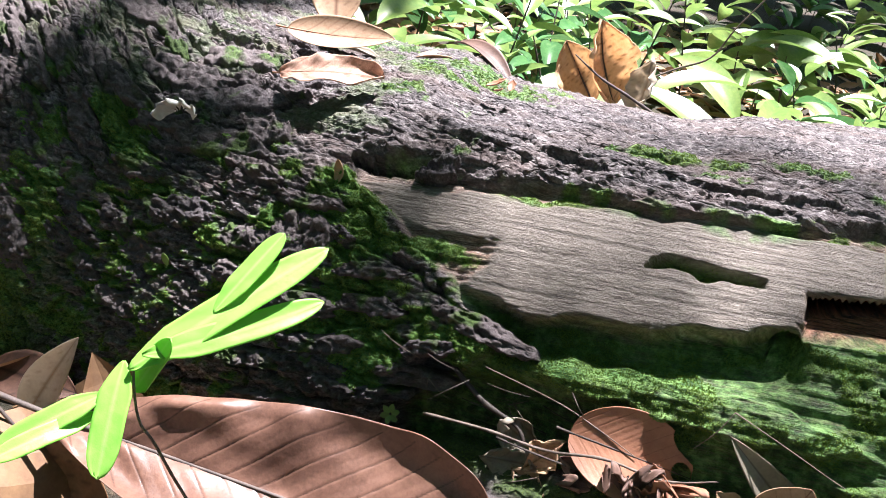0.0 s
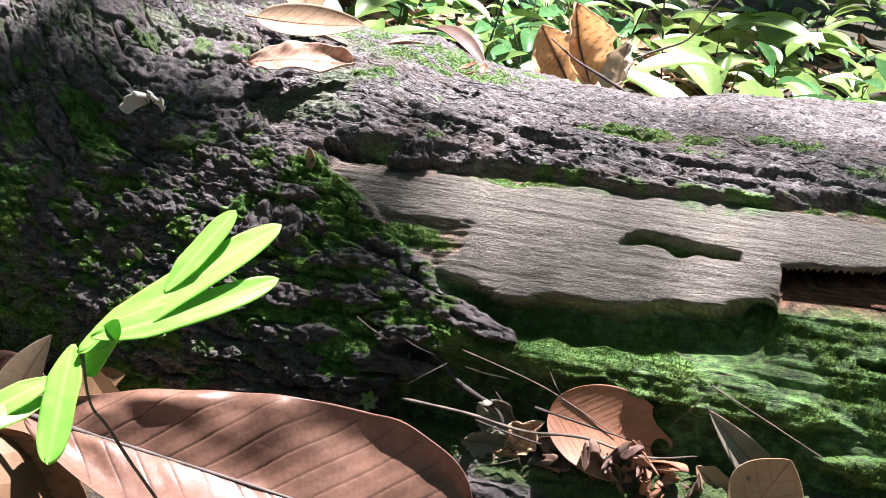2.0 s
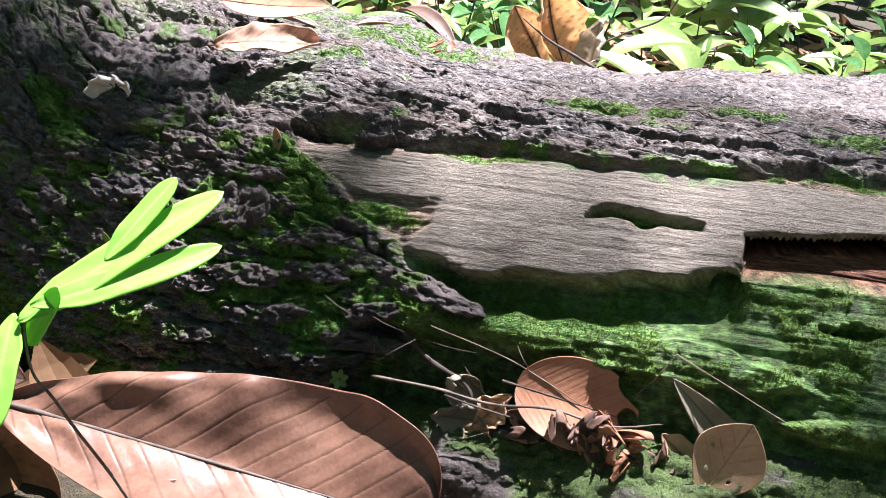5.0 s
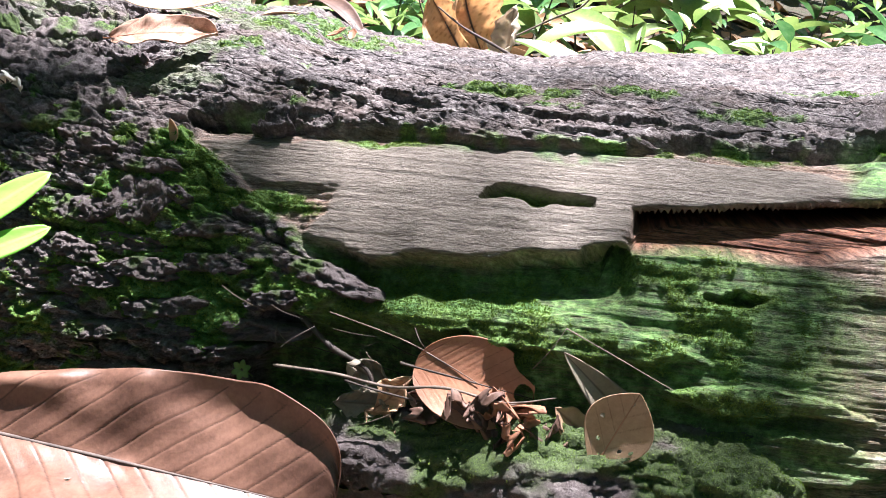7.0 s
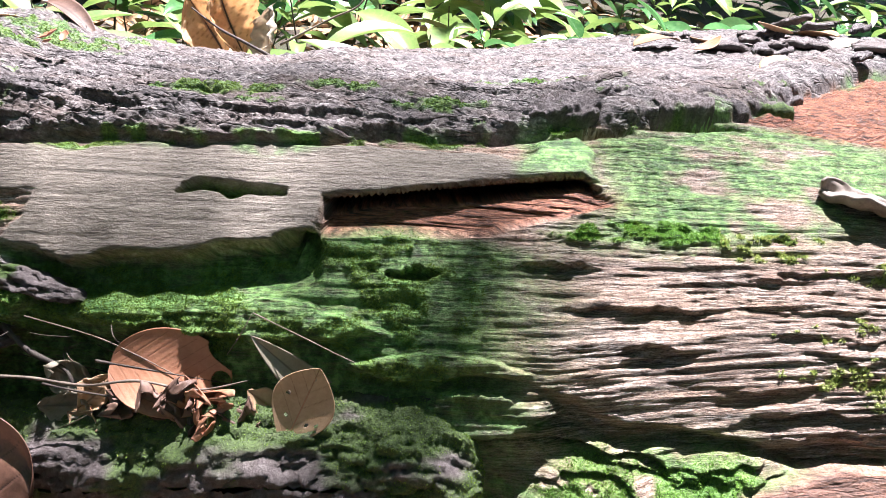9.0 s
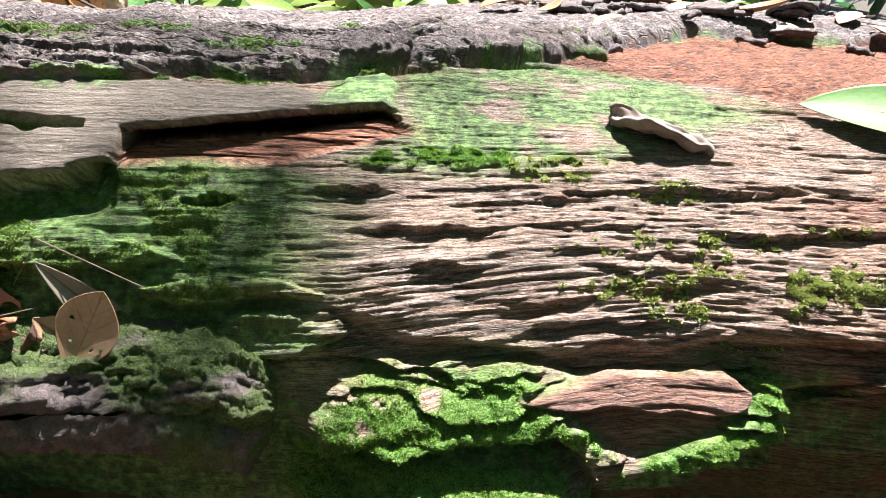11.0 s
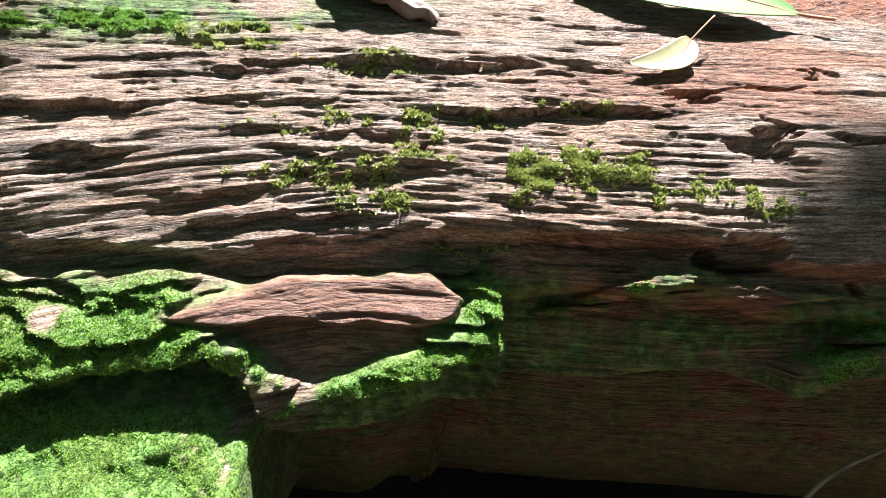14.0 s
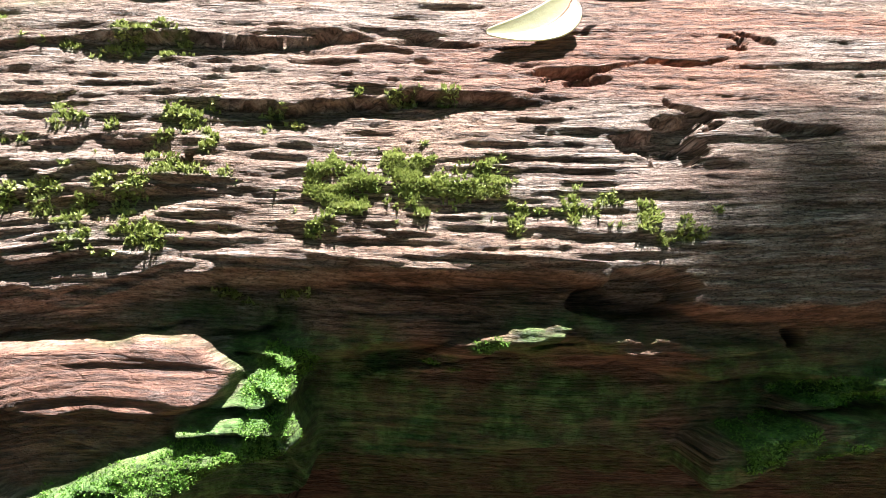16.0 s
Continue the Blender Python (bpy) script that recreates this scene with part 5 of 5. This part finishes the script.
def lobe(a, b, width, bend, seed, face=(0.1, -0.75, 0.6), taper=0.25, side=0.0):
    a, b = Vector(a), Vector(b)
    me = leaf_mesh("lobe", FERN, length=(b - a).length, width=width, nu=34, nv=11, bend=bend, cup=0.15, strap=taper, side=side, veins=0, wave=0.06, seed=seed)
    ob = thicken(part("lobe", me, fern), 0.0005)
    ob.matrix_local = lay(a, b - a, face)


lobe((-0.0300, 0.256, 0.5040), (0.0156, 0.3162, 0.5474), 0.0136, -0.12, 1, taper=0.22)
lobe((-0.0110, 0.2820, 0.5238), (0.0005, 0.3100, 0.5515), 0.0092, -0.1, 2, taper=0.34)
lobe((-0.0262, 0.259, 0.5110), (0.0239, 0.3058, 0.5265), 0.0112, -0.12, 3, taper=0.26, side=-0.10)
lobe((-0.0335, 0.262, 0.5065), (-0.0225, 0.235, 0.4750), 0.0125, -0.25, 4, (0.2, -0.8, 0.5), taper=0.30)
lobe((-0.0335, 0.253, 0.4960), (-0.0565, 0.222, 0.4800), 0.0095, -0.3, 5)
lobe((-0.0345, 0.251, 0.4880), (-0.0500, 0.216, 0.4835), 0.0080, -0.3, 6)
lobe((-0.0295, 0.262, 0.4925), (-0.0165, 0.265, 0.5190), 0.0085, 0.0, 7, taper=0.12)
part("stem", rod("stem", [(-0.030, 0.262, 0.507), (-0.022, 0.256, 0.487), (-0.014, 0.262, 0.466), (0.0, 0.30, 0.36), (0.0, 0.36, 0.12)], [0.0005, 0.0005, 0.0006, 0.0007, 0.0009], TWIG, 6), fern, "thin dark stem")
sprout = thing("seedling", "tiny green seedling growing on the log's foot", "seedling")
for k in range(6):
    ob = part("leaflet", leaf_mesh("leaflet", GREEN, length=0.008, width=0.005, nu=9, nv=5, bend=-0.5, veins=0, seed=k), sprout)
    ob.matrix_local = pose(-0.019, 0.560, 0.300, 60, 0, 0) @ pose(0, 0, 0, 20, 0, 60 * k)
part("stem", rod("stem", [(-0.017, 0.575, 0.285), (-0.019, 0.562, 0.300)], [0.0006, 0.0005], GREEN, 5), sprout)


single_leaf("small_leaf", rest_on_log(-0.256, 0.117, 0.012, 100, 30), GREEN, "tiny fresh green leaf on mossy bark", length=0.014, width=0.008, nu=10, nv=7, bend=0.5, cup=0.4, veins=0, seed=91)

# ---- undergrowth behind the log ----
def plant_model(seed, leaves, height, size, material):
    rng = random.Random(seed)
    ob = thing("understory_plant", "small leafy green forest plant in dappled sun", "plant", "plants behind the log")
    top = Vector((rng.uniform(-0.08, 0.08), rng.uniform(-0.08, 0.02), height))
    part("stem", rod("stem", [(0, 0, -0.02), top * 0.5 + Vector((rng.uniform(-0.03, 0.03), 0, 0)), top], [0.003, 0.0022, 0.0012], DARK_TWIG, 5), ob)
    blades = [leaf_mesh("leaf", material, length=size * f, width=size * f * w, nu=12, nv=7, bend=-b, cup=0.4, fold=radians(10), fat=0.48, sharp=1.15, veins=7, seed=seed)
              for f, w, b in ((1.0, 0.38, 0.7), (0.8, 0.42, 0.4), (1.15, 0.34, 1.0))]
    for k in range(leaves):
        w = 0.25 + 0.75 * (k + 0.5) / leaves
        leaf = part("leaf", blades[k % 3], ob)
        leaf.matrix_local = Matrix.Translation(top * w) @ pose(0, 0, 0, rng.uniform(-15, 40), rng.uniform(-20, 20), 137.5 * k + rng.uniform(-20, 20))
    return ob


models = [plant_model(1, 9, 0.26, 0.16, GREEN), plant_model(2, 11, 0.30, 0.13, DEEP_GREEN), plant_model(3, 7, 0.22, 0.24, GREEN), plant_model(4, 13, 0.32, 0.10, GREEN), plant_model(5, 7, 0.22, 0.20, DEEP_GREEN)]
rng = random.Random(33)
spots = []
for count, x0, x1, y0, y1, room in ((34, -0.9, 1.5, 1.55, 2.5, 0.018), (48, -0.9, 2.6, 2.3, 3.6, 0.02), (50, -1.2, 4.0, 3.4, 6.0, 0.04)):
    tries = len(spots) + count
    for _ in range(4000):
        x, y = rng.uniform(x0, x1), rng.uniform(y0, y1)
        if len(spots) < tries and all((x - a) ** 2 + (y - b) ** 2 > room for a, b in spots) and not (x > 0.75 and y < 1.9):
            spots.append((x, y))
for k, (x, y) in enumerate(spots):
    z = float(ground_height(np.array(x), np.array(y)))
    m = pose(x, y, z, 0, 0, rng.uniform(0, 360))
    if k < 5:
        models[k].matrix_world = m
    else:
        s = rng.uniform(0.85, 1.4)
        ob = copy_thing(models[k % 5], m)
        ob.scale = (s, s, s)

# curled dead leaves caught behind the log
single_leaf("curled_leaf", lay((0.030, 1.17, 0.460), (-0.42, 0.10, 0.80), (0.45, -0.70, 0.55)), CURL, "large curled golden-brown leaf leaning behind the log",
            rib=(0.002, 0.03, DARK_TWIG), length=0.120, width=0.105, nu=44, nv=25, bend=0.7, cup=1.5, veins=8, relief=0.015, wave=0.2, ragged=0.1, seed=81)
single_leaf("curled_leaf", lay((0.000, 1.19, 0.450), (-0.60, 0.15, 0.72), (-0.2, -0.8, 0.50)), CURL, "russet dry leaf half unrolled behind the log",
            rib=(0.002, 0.02, DARK_TWIG), length=0.10, width=0.09, nu=40, nv=21, bend=0.6, cup=1.3, veins=8, relief=0.015, wave=0.15, seed=82)
single_leaf("curled_leaf", lay((0.055, 1.16, 0.450), (0.10, 0.10, 0.70), (-0.3, -0.6, 0.7)), CREAM, "pale tan curled dry leaf behind the log",
            length=0.085, width=0.07, nu=30, nv=17, bend=0.9, cup=1.4, veins=6, relief=0.015, wave=0.3, ragged=0.15, seed=83)
twig([(0.085, 1.12, 0.475), (0.045, 1.12, 0.490), (0.005, 1.13, 0.502), (-0.036, 1.14, 0.522)], [0.004, 0.0036, 0.003, 0.0015], DARK_TWIG, "dark curved leaf stalk reaching over the log", 14)
twig([(0.00, 1.48, 0.43), (0.08, 1.50, 0.483), (0.132, 1.50, 0.516), (0.156, 1.50, 0.569), (0.19, 1.50, 0.63)], [0.004, 0.0035, 0.003, 0.0025, 0.002], TWIG, "slender bare stem crossing the undergrowth", 12)

# leaf litter on the ground
def litter(name, count, box_, seed, label):
    rg = np.random.RandomState(seed)
    base, _, _, _ = leaf_points(0.10, 0.045, 7, 5, 0.7, 0.6)
    n = base.shape[0] * base.shape[1]
    idx = np.arange(n).reshape(base.shape[:2])
    quad = np.stack([idx[:-1, :-1], idx[:-1, 1:], idx[1:, 1:], idx[1:, :-1]], -1).reshape(-1, 4)
    vv, ff = [], []
    for k in range(count):
        x, y = rg.uniform(box_[0], box_[1]), rg.uniform(box_[2], box_[3])
        z = float(ground_height(np.array(x), np.array(y))) + 0.008
        m = pose(x, y, z, rg.uniform(-35, 35), rg.uniform(-35, 35), rg.uniform(0, 360))
        s = rg.uniform(0.6, 1.9) * np.array([rg.uniform(0.8, 1.3), 1, rg.choice([-1, 1])])
        p = (base.reshape(-1, 3) - np.array([0, 0.05, 0])) * s
        vv.append(p @ np.array(m.to_3x3()).T + np.array(m.translation))
        ff.append(quad + k * n)
    me = bpy.data.meshes.new(name)
    me.from_pydata(np.concatenate(vv).tolist(), [], np.concatenate(ff).tolist())
    me.materials.append(LITTER)
    return tagged(new(name, me), label, "leaf litter", kind="stuff")


litter("leaf_litter", 3400, (-1.8, 3.4, 1.12, 5.0), 3, "scattered brown dry leaves on the forest floor")
litter("leaf_litter", 420, (-1.2, 1.6, -0.5, 0.60), 4, "dark damp dry leaves in front of the log")


# ---- unseen leafy tree, added to shade parts of the log ----
SHADE_LEAF = leaf_mesh("leaf", DEEP_GREEN, length=0.15, width=0.07, nu=10, nv=5, bend=-0.5, cup=0.3, veins=0, seed=2)
tree = thing("tree", "unseen leafy tree added to cast soft shade on the log", "tree")
FOOT = Vector((-1.9, -1.3, 0.05))
part("trunk", rod("trunk", [FOOT, FOOT + Vector((0.05, 0.05, 2.0)), FOOT + Vector((0.15, 0.1, 5.5)), FOOT + Vector((0.2, 0.25, 11.5))], [0.13, 0.115, 0.08, 0.02], TWIG, 10, 0.04), tree)


def shade_bough(centre, reach, leaves, size, seed, lift=3.0):
    """An unseen bough, added so that its leaves block the sun's way to a place."""
    rg = random.Random(seed)
    mid = Vector(centre) + SUN_FROM * lift
    start = FOOT + Vector((0.15, 0.15, lift * 0.9))
    part("bough", rod("bough", [start, start.lerp(mid, 0.5) + Vector((0, -0.1, 0.25)), mid], [0.02, 0.010, 0.003], TWIG, 6), tree)
    for k in range(leaves):
        spot = mid + Vector((rg.uniform(-1, 1) * reach[0], rg.uniform(-1, 1) * reach[1], 0)) + SUN_FROM * rg.uniform(-0.15, 0.15)
        leaf = part("leaf", SHADE_LEAF, tree)
        leaf.matrix_local = Matrix.Translation(spot) @ pose(0, 0, 0, rg.uniform(-25, 25), rg.uniform(-25, 25), rg.uniform(0, 360)) @ Matrix.Diagonal((size, size, size, 1))


# each bough is set to darken one stretch of the log
shade_bough((-0.82, 0.75, 0.4), (0.40, 0.45), 52, 1.3, 1, 6.4)
shade_bough((-0.25, 0.60, 0.34), (0.26, 0.05), 24, 0.55, 4, 7.5)
shade_bough((0.380, 0.560, 0.385), (0.035, 0.028), 11, 0.36, 2, 5.0)
shade_bough((0.355, 0.490, 0.33), (0.07, 0.022), 12, 0.36, 8, 5.0)
shade_bough((1.03, 0.513, 0.445), (0.12, 0.020), 210, 0.17, 3, 2.6)
shade_bough((0.34, 0.71, 0.52), (0.24, 0.09), 32, 0.5, 5, 10.0)
shade_bough((0.12, 0.570, 0.36), (0.12, 0.022), 8, 0.45, 9, 6.0)

# an unseen leaf canopy, added to dim the sky, with an opening to the sun
rg = np.random.RandomState(77)
vv, ff = [], []
base = leaf_points(0.7, 0.42, 4, 3, -0.4, 0.3)[0].reshape(-1, 3) - np.array([0, 0.35, 0])
quad = np.array([[3 * r + c, 3 * r + c + 1, 3 * r + c + 4, 3 * r + c + 3] for r in range(3) for c in range(2)])
hole = np.array([SUN_FROM.x, SUN_FROM.y]) / SUN_FROM.z
for k in range(9500):
    a, r, z = rg.uniform(0, math.tau), 17 * math.sqrt(rg.rand()), rg.uniform(5.5, 8.5)
    x, y = 0.3 + r * math.cos(a), 1.0 + r * math.sin(a)
    dx, dy = x - 0.5 - hole[0] * z, y - hole[1] * z
    if np.hypot(dx / 1.7, (dy - 0.9) / 1.1) < 1.0 or (np.hypot(dx + 0.05, (dy - 1.6) * 0.75) < 2.0 and rg.rand() < 0.85):
        continue
    m = pose(x, y, z, rg.uniform(-40, 40), rg.uniform(-40, 40), rg.uniform(0, 360))
    vv.append(base @ np.array(m.to_3x3()).T + np.array(m.translation))
    ff.append(quad + 12 * (len(vv) - 1))
# a ring of unseen leaves, added to cut the low sky light
for k in range(9000):
    a, r, z = rg.uniform(0, math.tau), rg.uniform(9, 16), rg.uniform(0.3, 7.0)
    m = pose(0.3 + r * math.cos(a), 1.0 + r * math.sin(a), z, rg.uniform(20, 90), rg.uniform(-40, 40), rg.uniform(0, 360))
    vv.append(base @ np.array(m.to_3x3()).T + np.array(m.translation))
    ff.append(quad + 12 * (len(vv) - 1))
me = bpy.data.meshes.new("forest_canopy")
me.from_pydata(np.concatenate(vv).tolist(), [], np.concatenate(ff).tolist())
me.materials.append(DEEP_GREEN)
tagged(new("forest_canopy", me), "unseen green leaf canopy added to dim the sky light", "canopy", kind="stuff")
